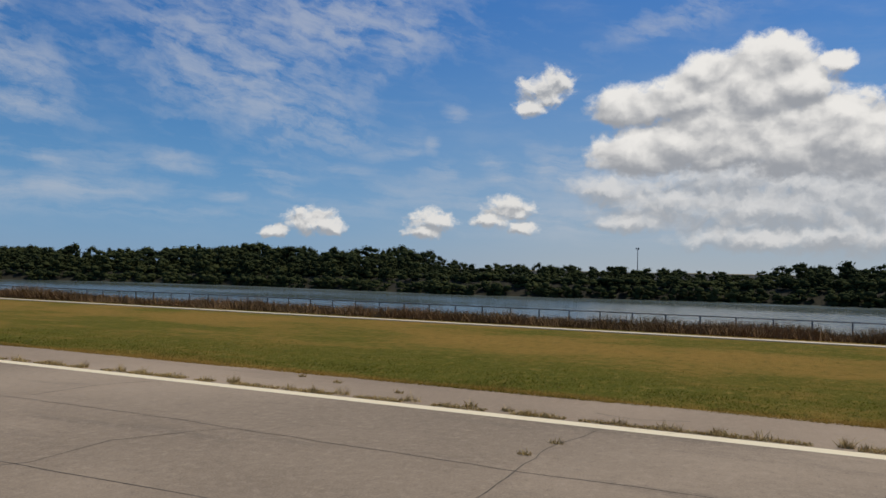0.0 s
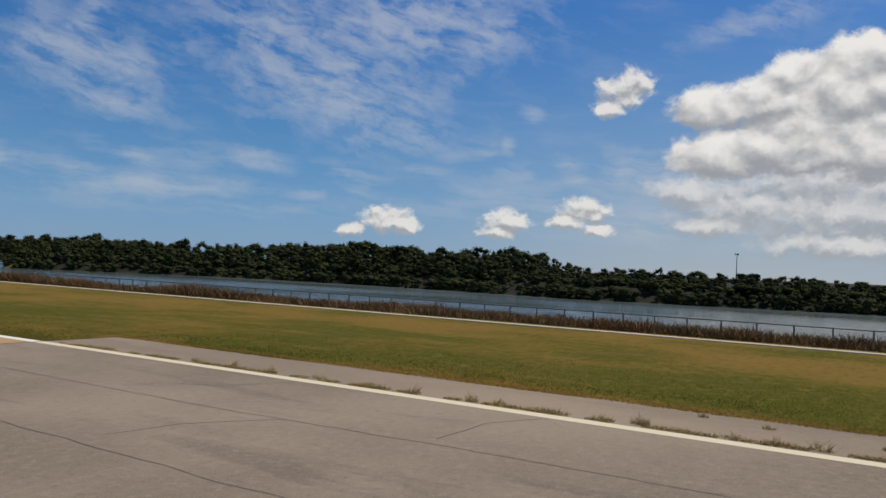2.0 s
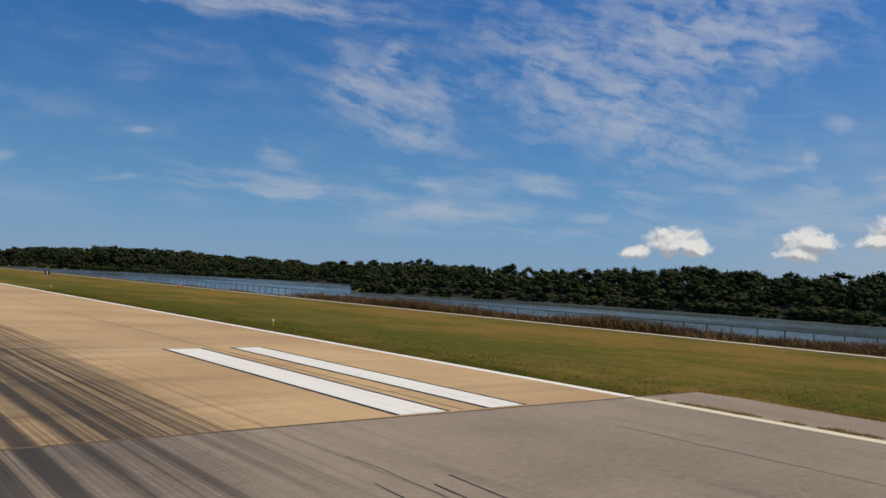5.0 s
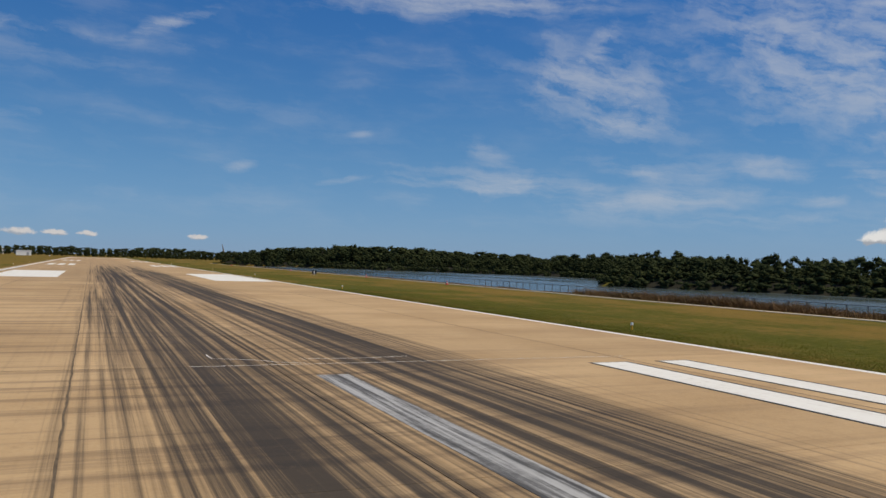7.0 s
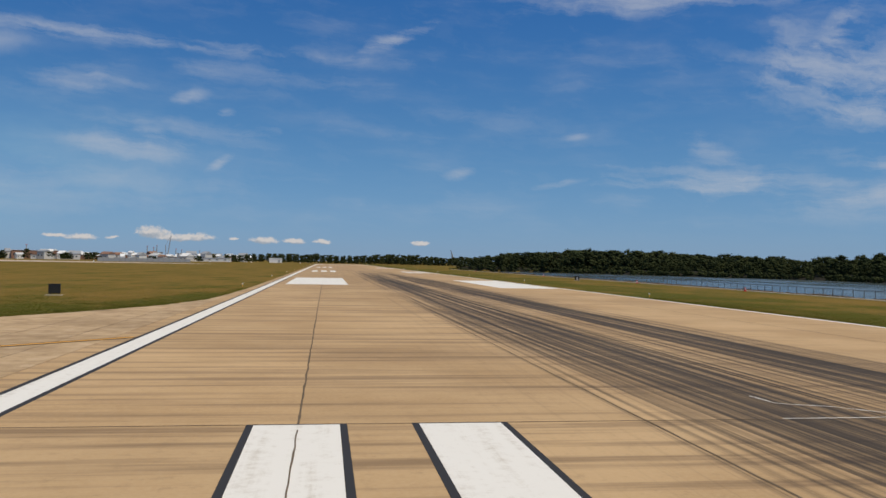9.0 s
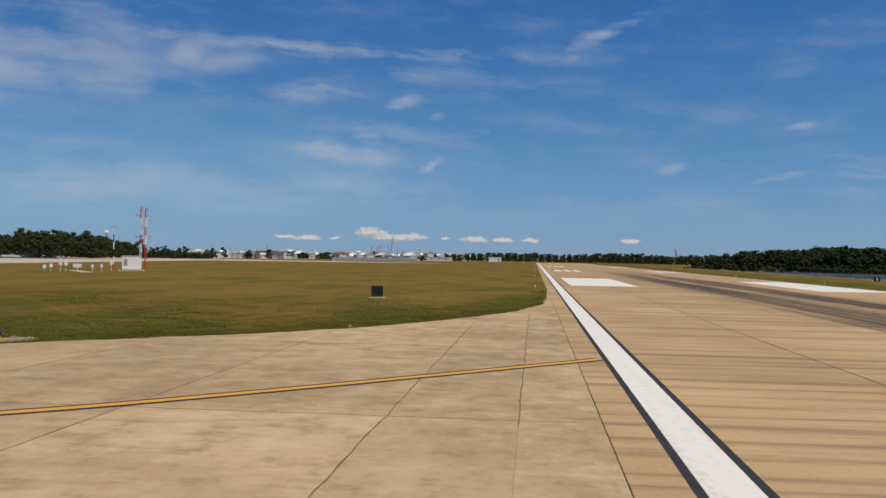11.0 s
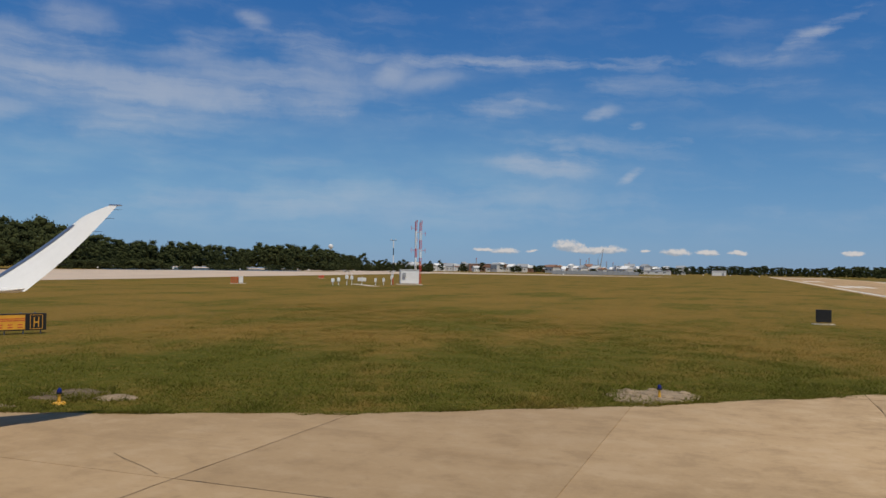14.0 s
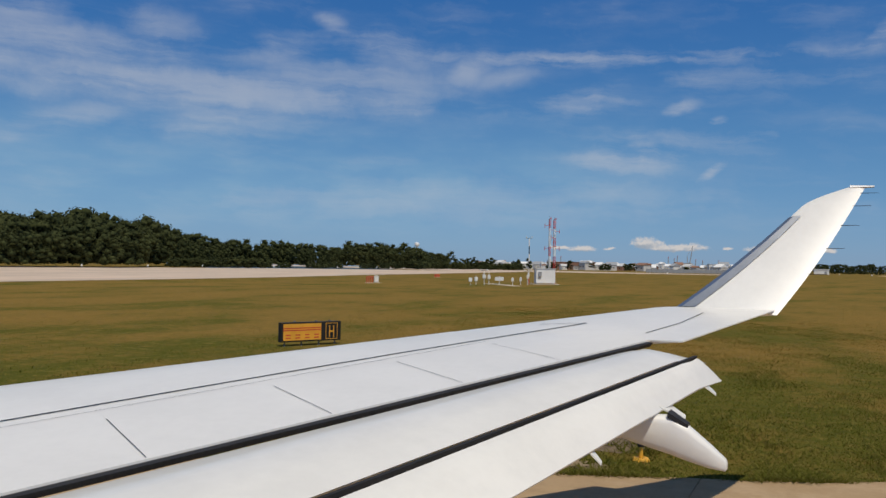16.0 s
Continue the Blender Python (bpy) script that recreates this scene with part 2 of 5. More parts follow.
    # pale damp air low in the east, under the heaped clouds
    damp = mth(t, "MULTIPLY", smooth(t, az, -45.0, -80.0), mth(t, "EXPONENT", mth(t, "DIVIDE", mth(t, "MAXIMUM", el, 0.0), -7.0)))
    col = mix_col(t, mth(t, "MULTIPLY", damp, 0.8), col, (4.1, 4.5, 4.75))
    col = mix_col(t, mth(t, "MULTIPLY", thin, 0.72), col, (5.1, 5.3, 5.7))

    def cloud(colour, dens, light, lo, hi, base, top, k0, k1, full=1.0):
        cover = mth(t, "MULTIPLY", smooth(t, dens, lo, hi), full)
        return mix_col(t, cover, colour, mix_col(t, smooth(t, light, k0, k1), base, top))

    col = cloud(col, far, far_lit, -0.2, 1.0, (3.4, 3.7, 4.1), (6.5, 6.0, 5.6), -0.6, 0.6, 0.85)
    col = cloud(col, low, low_lit, -0.9, 1.3, (3.6, 3.75, 4.0), (6.8, 6.7, 6.6), -0.9, 0.9, 0.9)
    col = cloud(col, small, small_lit, -0.15, 1.0, (3.5, 3.65, 3.9), (7.6, 7.4, 7.1), -0.7, 0.6, 0.95)
    col = cloud(col, big, big_lit, -0.15, 0.6, (3.2, 3.35, 3.65), (8.2, 8.0, 7.7), -0.75, 0.8)
    bg = node(t, "ShaderNodeBackground")
    t.links.new(col, bg.inputs[0])
    bg.inputs[1].default_value = 0.1
    out = node(t, "ShaderNodeOutputWorld")
    t.links.new(bg.outputs[0], out.inputs[0])


build_world()
sun = new("sun", bpy.data.lights.new("sun", "SUN"))
sun.data.energy, sun.data.angle, sun.data.color = 3.15, radians(0.53), (1.0, 0.915, 0.77)
sun.matrix_world = look(SUN_TO * 100, (0, 0, 0))
scene.view_settings.exposure = 0.0

# ---- materials ----


def material(name, rough=0.8, metal=0.0, spec=0.5):
    m = bpy.data.materials.new(name)
    m.use_nodes = True
    t = m.node_tree
    b = t.nodes["Principled BSDF"]
    b.inputs["Roughness"].default_value = rough
    b.inputs["Metallic"].default_value = metal
    b.inputs["Specular IOR Level"].default_value = spec
    return m, t, b


def where_of(t, g):
    s = node(t, "ShaderNodeSeparateXYZ")
    t.links.new(g.outputs["Position"], s.inputs[0])
    return s.outputs


def where(t):
    g = node(t, "ShaderNodeNewGeometry")
    s = node(t, "ShaderNodeSeparateXYZ")
    t.links.new(g.outputs["Position"], s.inputs[0])
    return g, s.outputs


def bump(t, b, height, strength, dist):
    n = node(t, "ShaderNodeBump")
    n.inputs["Strength"].default_value = strength
    n.inputs["Distance"].default_value = dist
    plug(t, n.inputs["Height"], height)
    t.links.new(n.outputs[0], b.inputs["Normal"])


def per_object(t):
    return node(t, "ShaderNodeObjectInfo").outputs["Random"]


def speckled(name, base, spread=0.12, scale=2.0, rough=0.7, metal=0.0, spec=0.4, relief=0.0):
    """A plain material with grain and faint stains."""
    m, t, b = material(name, rough, metal, spec)
    g, p = where(t)
    a = noise_tex(t, g.outputs["Position"], scale, 6.0, 0.6)
    c = noise_tex(t, g.outputs["Position"], scale * 9, 3.0, 0.6)
    f = mth(t, "ADD", mth(t, "MULTIPLY", a, 0.7), mth(t, "MULTIPLY", c, 0.3))
    lo, hi = tuple(v * (1 - spread) for v in base), tuple(min(1, v * (1 + spread)) for v in base)
    t.links.new(mix_col(t, smooth(t, f, 0.3, 0.7), lo, hi), b.inputs["Base Color"])
    if relief:
        bump(t, b, c, 0.5, relief)
    return m


def concrete_material(rubber):
    """Tan runway concrete with cross-grain; rubber adds the touchdown streaks."""
    m, t, b = material("runway_concrete" if rubber else "taxiway_concrete", 0.85, 0, 0.3)
    g, (x, y, z) = where(t)
    pos = g.outputs["Position"]
    lo, hi = ((0.44, 0.278, 0.13), (0.585, 0.39, 0.20)) if rubber else ((0.41, 0.277, 0.146), (0.58, 0.40, 0.222))
    col = mix_col(t, smooth(t, noise_tex(t, pos, 0.11, 5.0, 0.6), 0.3, 0.7), lo, hi)
    fine = noise_tex(t, pos, 9.0, 6.0, 0.7)
    col = mix_col(t, mth(t, "MULTIPLY", smooth(t, fine, 0.35, 0.75), 0.35), col, (0.62, 0.45, 0.26))
    if rubber:
        cross = noise_tex(t, vec3(t, mth(t, "MULTIPLY", x, 0.045), mth(t, "MULTIPLY", y, 1.1)), 1.0, 6.0, 0.65)
        col = mix_col(t, mth(t, "MULTIPLY", mth(t, "MULTIPLY", smooth(t, cross, 0.46, 0.66), smooth(t, x, 33.0, 24.0, 0.25, 1.0)), 0.72), col, (0.20, 0.128, 0.07))
        along = noise_tex(t, vec3(t, mth(t, "MULTIPLY", x, 2.3), mth(t, "MULTIPLY", y, 0.012)), 1.0, 8.0, 0.72)
        thin = noise_tex(t, vec3(t, mth(t, "MULTIPLY", x, 6.0), mth(t, "MULTIPLY", y, 0.035), 4.0), 1.0, 6.0, 0.7)
        d1 = mth(t, "DIVIDE", mth(t, "SUBTRACT", x, 19.2), 3.6)
        d2 = mth(t, "DIVIDE", mth(t, "SUBTRACT", x, 25.6), 3.2)
        band = mth(t, "MAXIMUM", mth(t, "EXPONENT", mth(t, "MULTIPLY", mth(t, "POWER", mth(t, "ABSOLUTE", d1), 2.5), -1.0)),
                   mth(t, "EXPONENT", mth(t, "MULTIPLY", mth(t, "POWER", mth(t, "ABSOLUTE", d2), 2.5), -1.0)))
        d3 = mth(t, "DIVIDE", mth(t, "SUBTRACT", x, 21.5), 10.0)
        band = mth(t, "MAXIMUM", band, mth(t, "MULTIPLY", mth(t, "EXPONENT", mth(t, "MULTIPLY", mth(t, "MULTIPLY", d3, d3), -1.0)), 0.2))
        fade = mth(t, "MULTIPLY", smooth(t, y, 330.0, 120.0), smooth(t, y, -60.0, -14.0, 0.4, 1.0))
        marks = mth(t, "ADD", mth(t, "MULTIPLY", along, 0.7), mth(t, "MULTIPLY", thin, 0.3))
        dark = smooth(t, mth(t, "MULTIPLY_ADD", mth(t, "SUBTRACT", marks, 0.5), 2.3, mth(t, "MULTIPLY", mth(t, "MULTIPLY", band, fade), 0.41)), 0.02, 0.50)
        dark = mth(t, "MULTIPLY", dark, smooth(t, band, 0.03, 0.25))
        col = mix_col(t, mth(t, "MULTIPLY", dark, 0.93), col, (0.030, 0.026, 0.022))
    else:
        stain = noise_tex(t, vec3(t, mth(t, "MULTIPLY", x, 0.10), mth(t, "MULTIPLY", y, 0.24)), 1.0, 8.0, 0.68)
        mottle = noise_tex(t, pos, 0.8, 9.0, 0.7)
        col = mix_col(t, mth(t, "MULTIPLY", smooth(t, mottle, 0.5, 0.62), 0.5), col, (0.66, 0.49, 0.31))
        col = mix_col(t, mth(t, "MULTIPLY", smooth(t, mottle, 0.50, 0.36), 0.5), col, (0.27, 0.175, 0.09))
        drawn = noise_tex(t, vec3(t, mth(t, "MULTIPLY", x, 0.14), mth(t, "MULTIPLY", y, 0.8), 6.0), 1.0, 7.0, 0.66)
        col = mix_col(t, mth(t, "MULTIPLY", smooth(t, drawn, 0.58, 0.68), 0.3), col, (0.66, 0.49, 0.31))
        col = mix_col(t, mth(t, "MULTIPLY", smooth(t, drawn, 0.42, 0.32), 0.35), col, (0.24, 0.155, 0.08))
        old = mth(t, "ADD", x, mth(t, "MULTIPLY", mth(t, "SUBTRACT", stain, 0.5), 16.0))
        col = mix_col(t, mth(t, "MULTIPLY", smooth(t, old, -14.0, -27.0), 0.55), col, (0.31, 0.212, 0.115))
        col = mix_col(t, mth(t, "MULTIPLY", smooth(t, stain, 0.48, 0.66), 0.5), col, (0.32, 0.205, 0.10))
    grain = noise_tex(t, pos, 2.2, 8.0, 0.75)
    col = mix_col(t, mth(t, "MULTIPLY", smooth(t, grain, 0.48, 0.32), 0.24), col, (0.22, 0.145, 0.075))
    tint = mth(t, "MULTIPLY_ADD", per_object(t), 0.16, 0.92)
    t.links.new(mix_col(t, 1.0, col, vec3(t, tint, tint, tint), "MULTIPLY"), b.inputs["Base Color"])
    bump(t, b, fine, 0.4, 0.01)
    return m


def asphalt_material():
    m, t, b = material("weathered_asphalt", 0.9, 0, 0.3)
    g, (x, y, z) = where(t)
    pos = g.outputs["Position"]
    big = noise_tex(t, pos, 0.09, 5.0, 0.6)
    col = mix_col(t, smooth(t, big, 0.35, 0.68), (0.18, 0.147, 0.113), (0.275, 0.226, 0.176))
    patch = noise_tex(t, vec3(t, mth(t, "MULTIPLY", x, 0.45), mth(t, "MULTIPLY", y, 0.08), 2.0), 1.0, 6.0, 0.62)
    col = mix_col(t, mth(t, "MULTIPLY", smooth(t, patch, 0.54, 0.64), 0.5), col, (0.12, 0.10, 0.08))
    grit = noise_tex(t, pos, 24.0, 5.0, 0.75)
    pebble = noise_tex(t, pos, 4.5, 6.0, 0.75)
    col = mix_col(t, mth(t, "MULTIPLY", smooth(t, pebble, 0.48, 0.70), 0.4), col, (0.36, 0.305, 0.245))
    col = mix_col(t, mth(t, "MULTIPLY", smooth(t, pebble, 0.46, 0.30), 0.45), col, (0.095, 0.08, 0.065))
    col = mix_col(t, mth(t, "MULTIPLY", smooth(t, grit, 0.45, 0.75), 0.5), col, (0.38, 0.33, 0.275))
    col = mix_col(t, mth(t, "MULTIPLY", smooth(t, grit, 0.45, 0.28), 0.5), col, (0.075, 0.066, 0.057))
    # paler shoulder outside the side line; tyre rubber carried over from the runway
    col = mix_col(t, mth(t, "MULTIPLY", smooth(t, x, 42.1, 42.3), 0.3), col, (0.32, 0.25, 0.19))
    along = noise_tex(t, vec3(t, mth(t, "MULTIPLY", x, 2.3), mth(t, "MULTIPLY", y, 0.012)), 1.0, 8.0, 0.72)
    d = mth(t, "DIVIDE", mth(t, "SUBTRACT", x, 23.0), 8.0)
    band = mth(t, "MULTIPLY", mth(t, "EXPONENT", mth(t, "MULTIPLY", mth(t, "MULTIPLY", d, d), -1.0)), smooth(t, y, -36.0, -20.0))
    col = mix_col(t, 1.0, col, (1.15, 1.10, 1.04), "MULTIPLY")
    dark = smooth(t, mth(t, "ADD", along, mth(t, "MULTIPLY", band, 0.24)), 0.58, 0.80)
    col = mix_col(t, mth(t, "MULTIPLY", mth(t, "MULTIPLY", dark, band), 0.9), col, (0.026, 0.023, 0.021))
    t.links.new(col, b.inputs["Base Color"])
    bump(t, b, grit, 0.6, 0.012)
    return m


def turf_colour(t, g, gain, lush):
    """Mown grass gone partly brown: broad swaths, metre-wide patches, tufts."""
    x, y, z = where_of(t, g)
    pos = vec3(t, x, y, 0.0)
    swath = noise_tex(t, vec3(t, mth(t, "MULTIPLY", x, 0.13), mth(t, "MULTIPLY", y, 0.05)), 1.0, 7.0, 0.68)
    blot = noise_tex(t, pos, 0.09, 5.0, 0.62)
    tuft = noise_tex(t, pos, 0.9, 8.0, 0.72)
    dry = mth(t, "ADD", mth(t, "MULTIPLY", swath, 0.45), mth(t, "ADD", mth(t, "MULTIPLY", blot, 0.25), mth(t, "MULTIPLY", tuft, 0.3)))
    dry = mth(t, "SUBTRACT", dry, lush)
    # east verge: scorched rim beside the asphalt, a greener strip, then drier ground; the west field is drier throughout
    rim = mth(t, "EXPONENT", mth(t, "MULTIPLY", mth(t, "ABSOLUTE", mth(t, "SUBTRACT", x, 45.7)), -1.6))
    dry = mth(t, "ADD", dry, mth(t, "ADD", smooth(t, x, 41.0, 43.0, 0.026, -0.04), smooth(t, x, 50.0, 61.0, 0.0, 0.05)))
    dry = mth(t, "ADD", dry, mth(t, "MULTIPLY", mth(t, "MULTIPLY", rim, smooth(t, y, -17.0, -20.0)), 0.2))
    # west field: a lusher belt along the taxiway's curved edge
    rim_y = mth(t, "ADD", mth(t, "DIVIDE", 560.0, mth(t, "SUBTRACT", 6.0, mth(t, "MINIMUM", x, -1.0))), 1.0)
    belt = mth(t, "MULTIPLY", smooth(t, mth(t, "SUBTRACT", y, rim_y), 26.0, 3.0), smooth(t, x, 4.0, -2.0))
    dry = mth(t, "SUBTRACT", dry, mth(t, "MULTIPLY", belt, 0.08))
    c = lambda *v: tuple(q * gain for q in v)
    col = mix_col(t, smooth(t, dry, 0.43, 0.565), c(0.088, 0.090, 0.014), c(0.225, 0.140, 0.036))
    col = mix_col(t, mth(t, "MULTIPLY", smooth(t, tuft, 0.50, 0.70), 0.4), col, c(0.060, 0.074, 0.014))
    col = mix_col(t, mth(t, "MULTIPLY", smooth(t, tuft, 0.46, 0.30), 0.6), col, c(0.27, 0.19, 0.055))
    return col, tuft, pos


def grass_material():
    m, t, b = material("mown_grass", 1.0, 0, 0.03)
    g, p = where(t)
    col, tuft, pos = turf_colour(t, g, 1.0, 0.0)
    blade = noise_tex(t, pos, 9.0, 6.0, 0.75)
    col = mix_col(t, mth(t, "MULTIPLY", smooth(t, blade, 0.45, 0.75), 0.4), col, (0.25, 0.185, 0.05))
    col = mix_col(t, mth(t, "MULTIPLY", smooth(t, blade, 0.45, 0.25), 0.5), col, (0.045, 0.055, 0.012))
    # clumps a hand to a step wide, stretched along the mowing
    x, y, z = p
    clump = noise_tex(t, vec3(t, mth(t, "MULTIPLY", x, 1.6), mth(t, "MULTIPLY", y, 2.6), 8.0), 1.0, 6.0, 0.7)
    col = mix_col(t, mth(t, "MULTIPLY", smooth(t, clump, 0.53, 0.66), 0.42), col, (0.27, 0.185, 0.05))
    col = mix_col(t, mth(t, "MULTIPLY", smooth(t, clump, 0.47, 0.35), 0.5), col, (0.045, 0.06, 0.012))
    t.links.new(col, b.inputs["Base Color"])
    bump(t, b, mth(t, "ADD", mth(t, "ADD", tuft, clump), mth(t, "MULTIPLY", blade, 0.4)), 0.7, 0.12)
    return m


def foliage_material(name, dark, light, spread=0.12):
    m, t, b = material(name, 1.0, 0, 0.04)
    g, p = where(t)
    r = g.outputs["Random Per Island"]
    n = noise_tex(t, g.outputs["Position"], 0.12, 4.0, 0.6)
    f = mth(t, "ADD", mth(t, "MULTIPLY", r, spread * 2), mth(t, "MULTIPLY", smooth(t, n, 0.3, 0.7), 1 - spread * 2))
    t.links.new(mix_col(t, f, dark, light), b.inputs["Base Color"])
    return m


def blade_material():
    """Short grass: green, olive and straw clumps, light shining through the blades."""
    m, t, b = material("grass_blades", 0.9, 0, 0.05)
    g, (x, y, z) = where(t)
    pos = g.outputs["Position"]
    r = g.outputs["Random Per Island"]
    col, tuft, flat = turf_colour(t, g, 1.55, 0.04)
    col = mix_col(t, mth(t, "MULTIPLY", smooth(t, r, 0.55, 1.0), 0.45), col, (0.38, 0.29, 0.10))
    col = mix_col(t, mth(t, "MULTIPLY", smooth(t, r, 0.45, 0.0), 0.35), col, (0.12, 0.13, 0.018))
    t.links.new(col, b.inputs["Base Color"])
    shine = node(t, "ShaderNodeBsdfTranslucent")
    t.links.new(col, shine.inputs[0])
    both = node(t, "ShaderNodeMixShader")
    both.inputs[0].default_value = 0.4
    out = next(n for n in t.nodes if n.type == "OUTPUT_MATERIAL")
    t.links.new(b.outputs[0], both.inputs[1])
    t.links.new(shine.outputs[0], both.inputs[2])
    t.links.new(both.outputs[0], out.inputs[0])
    return m


def water_material():
    m, t, b = material("lake_water", 0.2, 0, 0.32)
    g, (x, y, z) = where(t)
    b.inputs["Base Color"].default_value = (0.10, 0.125, 0.115, 1)
    wave = noise_tex(t, vec3(t, mth(t, "MULTIPLY", x, 0.9), mth(t, "MULTIPLY", y, 0.5)), 1.3, 6.0, 0.65)
    gust = noise_tex(t, vec3(t, mth(t, "MULTIPLY", x, 0.05), mth(t, "MULTIPLY", y, 0.012)), 1.0, 3.0, 0.5)
    t.links.new(smooth(t, gust, 0.35, 0.7, 0.12, 0.3), b.inputs["Roughness"])
    bump(t, b, wave, 0.35, 0.05)
    return m


def paint_material(name, base, worn, amount=0.5, lo=0.52, hi=0.72, drag=0.5):
    """Road paint, worn through to the pavement."""
    m, t, b = material(name, 0.75, 0, 0.4)
    g, (x, y, z) = where(t)
    pos = g.outputs["Position"]
    a = noise_tex(t, pos, 3.0, 7.0, 0.72)
    s = noise_tex(t, vec3(t, mth(t, "MULTIPLY", x, 2.4 + 8 * (drag - 0.5)), mth(t, "MULTIPLY", y, 0.10)), 1.0, 6.0, 0.68)
    f = mth(t, "ADD", mth(t, "MULTIPLY", a, 1 - drag), mth(t, "MULTIPLY", s, drag))
    col = mix_col(t, mth(t, "MULTIPLY", smooth(t, f, lo, hi), amount), base, worn)
    t.links.new(col, b.inputs["Base Color"])
    return m


CONCRETE = concrete_material(True)
TAXI = concrete_material(False)
ASPHALT = asphalt_material()
GRASS = grass_material()
WATER = water_material()
PAINT_WHITE = paint_material("white_paint", (0.86, 0.82, 0.74), (0.46, 0.38, 0.27), 0.55, 0.48, 0.7)
PAINT_EDGE = paint_material("cream_edge_paint", (0.76, 0.67, 0.48), (0.30, 0.25, 0.18), 0.55)
PAINT_WORN = paint_material("rubbered_white_paint", (0.46, 0.445, 0.42), (0.06, 0.055, 0.05), 0.95, 0.41, 0.60, 0.85)
PAINT_YELLOW = paint_material("yellow_paint", (0.74, 0.365, 0.05), (0.45, 0.26, 0.08), 0.5)
PAINT_BLACK = paint_material("black_paint", (0.035, 0.032, 0.03), (0.10, 0.085, 0.065), 0.6)
RUBBER = speckled("tyre_rubber_smear", (0.04, 0.034, 0.03), 0.4, 3.0, 0.85)
SEALANT = speckled("joint_sealant", (0.14, 0.098, 0.056), 0.3, 4.0, 0.9)
JOINT = speckled("thin_joint_sealant", (0.22, 0.15, 0.082), 0.3, 4.0, 0.9)
CRACK = speckled("open_crack", (0.095, 0.08, 0.065), 0.3, 4.0, 0.95)
PATCH_GREEN = speckled("olive_reeds", (0.15, 0.13, 0.035), 0.35, 0.5, 0.95)
DIRT = speckled("bare_dirt", (0.16, 0.115, 0.07), 0.5, 2.6, 0.95, relief=0.04)
DIRT_PALE = speckled("pale_bare_dirt", (0.29, 0.215, 0.135), 0.4, 2.2, 0.95, relief=0.04)
APRON = speckled("pale_apron_concrete", (0.56, 0.44, 0.335), 0.16, 0.05, 0.9)
PATH_MAT = speckled("pale_path_concrete", (0.52, 0.45, 0.35), 0.15, 0.8, 0.9)
LEAF_PINE = foliage_material("pine_foliage", (0.023, 0.031, 0.014), (0.056, 0.067, 0.027))
LEAF_OAK = foliage_material("broad_leaf_foliage", (0.026, 0.034, 0.015), (0.066, 0.074, 0.028))
WOOD_SHADE = speckled("forest_ground_shade", (0.020, 0.018, 0.009), 0.4, 0.5, 0.95)
BARK = speckled("tree_bark", (0.09, 0.065, 0.045), 0.4, 3.0, 0.95)
REED = foliage_material("dry_reeds", (0.11, 0.075, 0.034), (0.27, 0.16, 0.082), 0.3)
BLADE = blade_material()
STRAW = foliage_material("dry_weeds", (0.30, 0.225, 0.09), (0.60, 0.45, 0.22), 0.4)
WHITE = speckled("white_enamel", (0.80, 0.78, 0.735), 0.04, 1.2, 0.32, spec=0.5)
FLAP_WHITE = speckled("white_flap_paint", (0.79, 0.77, 0.715), 0.05, 0.9, 0.24, spec=0.5)
GAP_SHADE = speckled("dark_gap_and_shade", (0.02, 0.02, 0.022), 0.2, 2.0, 0.7)
BARE = speckled("bare_aluminium", (0.62, 0.64, 0.67), 0.08, 1.5, 0.42, metal=1.0)
GREY = speckled("grey_paint", (0.33, 0.34, 0.35), 0.12, 1.5, 0.5)
GALV = speckled("galvanised_steel", (0.16, 0.165, 0.17), 0.2, 5.0, 0.55, metal=0.4)
BLACK = speckled("black_sign_paint", (0.014, 0.013, 0.012), 0.2, 3.0, 0.6)
RED = speckled("aviation_red_paint", (0.56, 0.05, 0.03), 0.2, 2.0, 0.55)
ORANGE = speckled("orange_paint", (0.62, 0.17, 0.04), 0.15, 2.0, 0.55)
SIGN_YELLOW = speckled("yellow_sign_face", (0.75, 0.36, 0.035), 0.08, 2.0, 0.5)
YELLOW = speckled("yellow_enamel", (0.72, 0.38, 0.04), 0.1, 3.0, 0.5)
ROOF_WHITE = speckled("white_sheet_roof", (0.82, 0.81, 0.78), 0.06, 0.4, 0.5)
ROOF = speckled("pale_sheet_roof", (0.60, 0.60, 0.58), 0.12, 0.4, 0.6)
BRICK = speckled("brick_red_wall", (0.27, 0.15, 0.10), 0.2, 0.6, 0.9)
PALE = speckled("pale_wall", (0.62, 0.60, 0.56), 0.12, 0.3, 0.8)
DARK_GLASS = speckled("dark_window", (0.03, 0.035, 0.04), 0.2, 1.0, 0.2)


def glass_blue():
    m, t, b = material("blue_lamp_glass", 0.15, 0, 0.5)
    b.inputs["Base Color"].default_value = (0.01, 0.02, 0.16, 1)
    return m


BLUE = glass_blue()

# ---- mesh helpers ----


def mesh_of(name, bm, mat):
    me = bpy.data.meshes.new(name)
    bmesh.ops.recalc_face_normals(bm, faces=bm.faces[:])
    bm.to_mesh(me)
    bm.free()
    me.materials.append(mat)
    return me


def part(name, bm, mat, parent=None, label=""):
    """Links a bmesh as one mesh object, under parent if there is one."""
    ob = new(name, mesh_of(name, bm, mat))
    if parent:
        ob.parent = parent
    if label:
        ob["label"] = label
    return ob


def thing(name, m, label, category, group="", kind=""):
    ob = new(name)
    ob.empty_display_size = 0.2
    ob.matrix_basis = m
    return tagged(ob, label, category, group, kind)


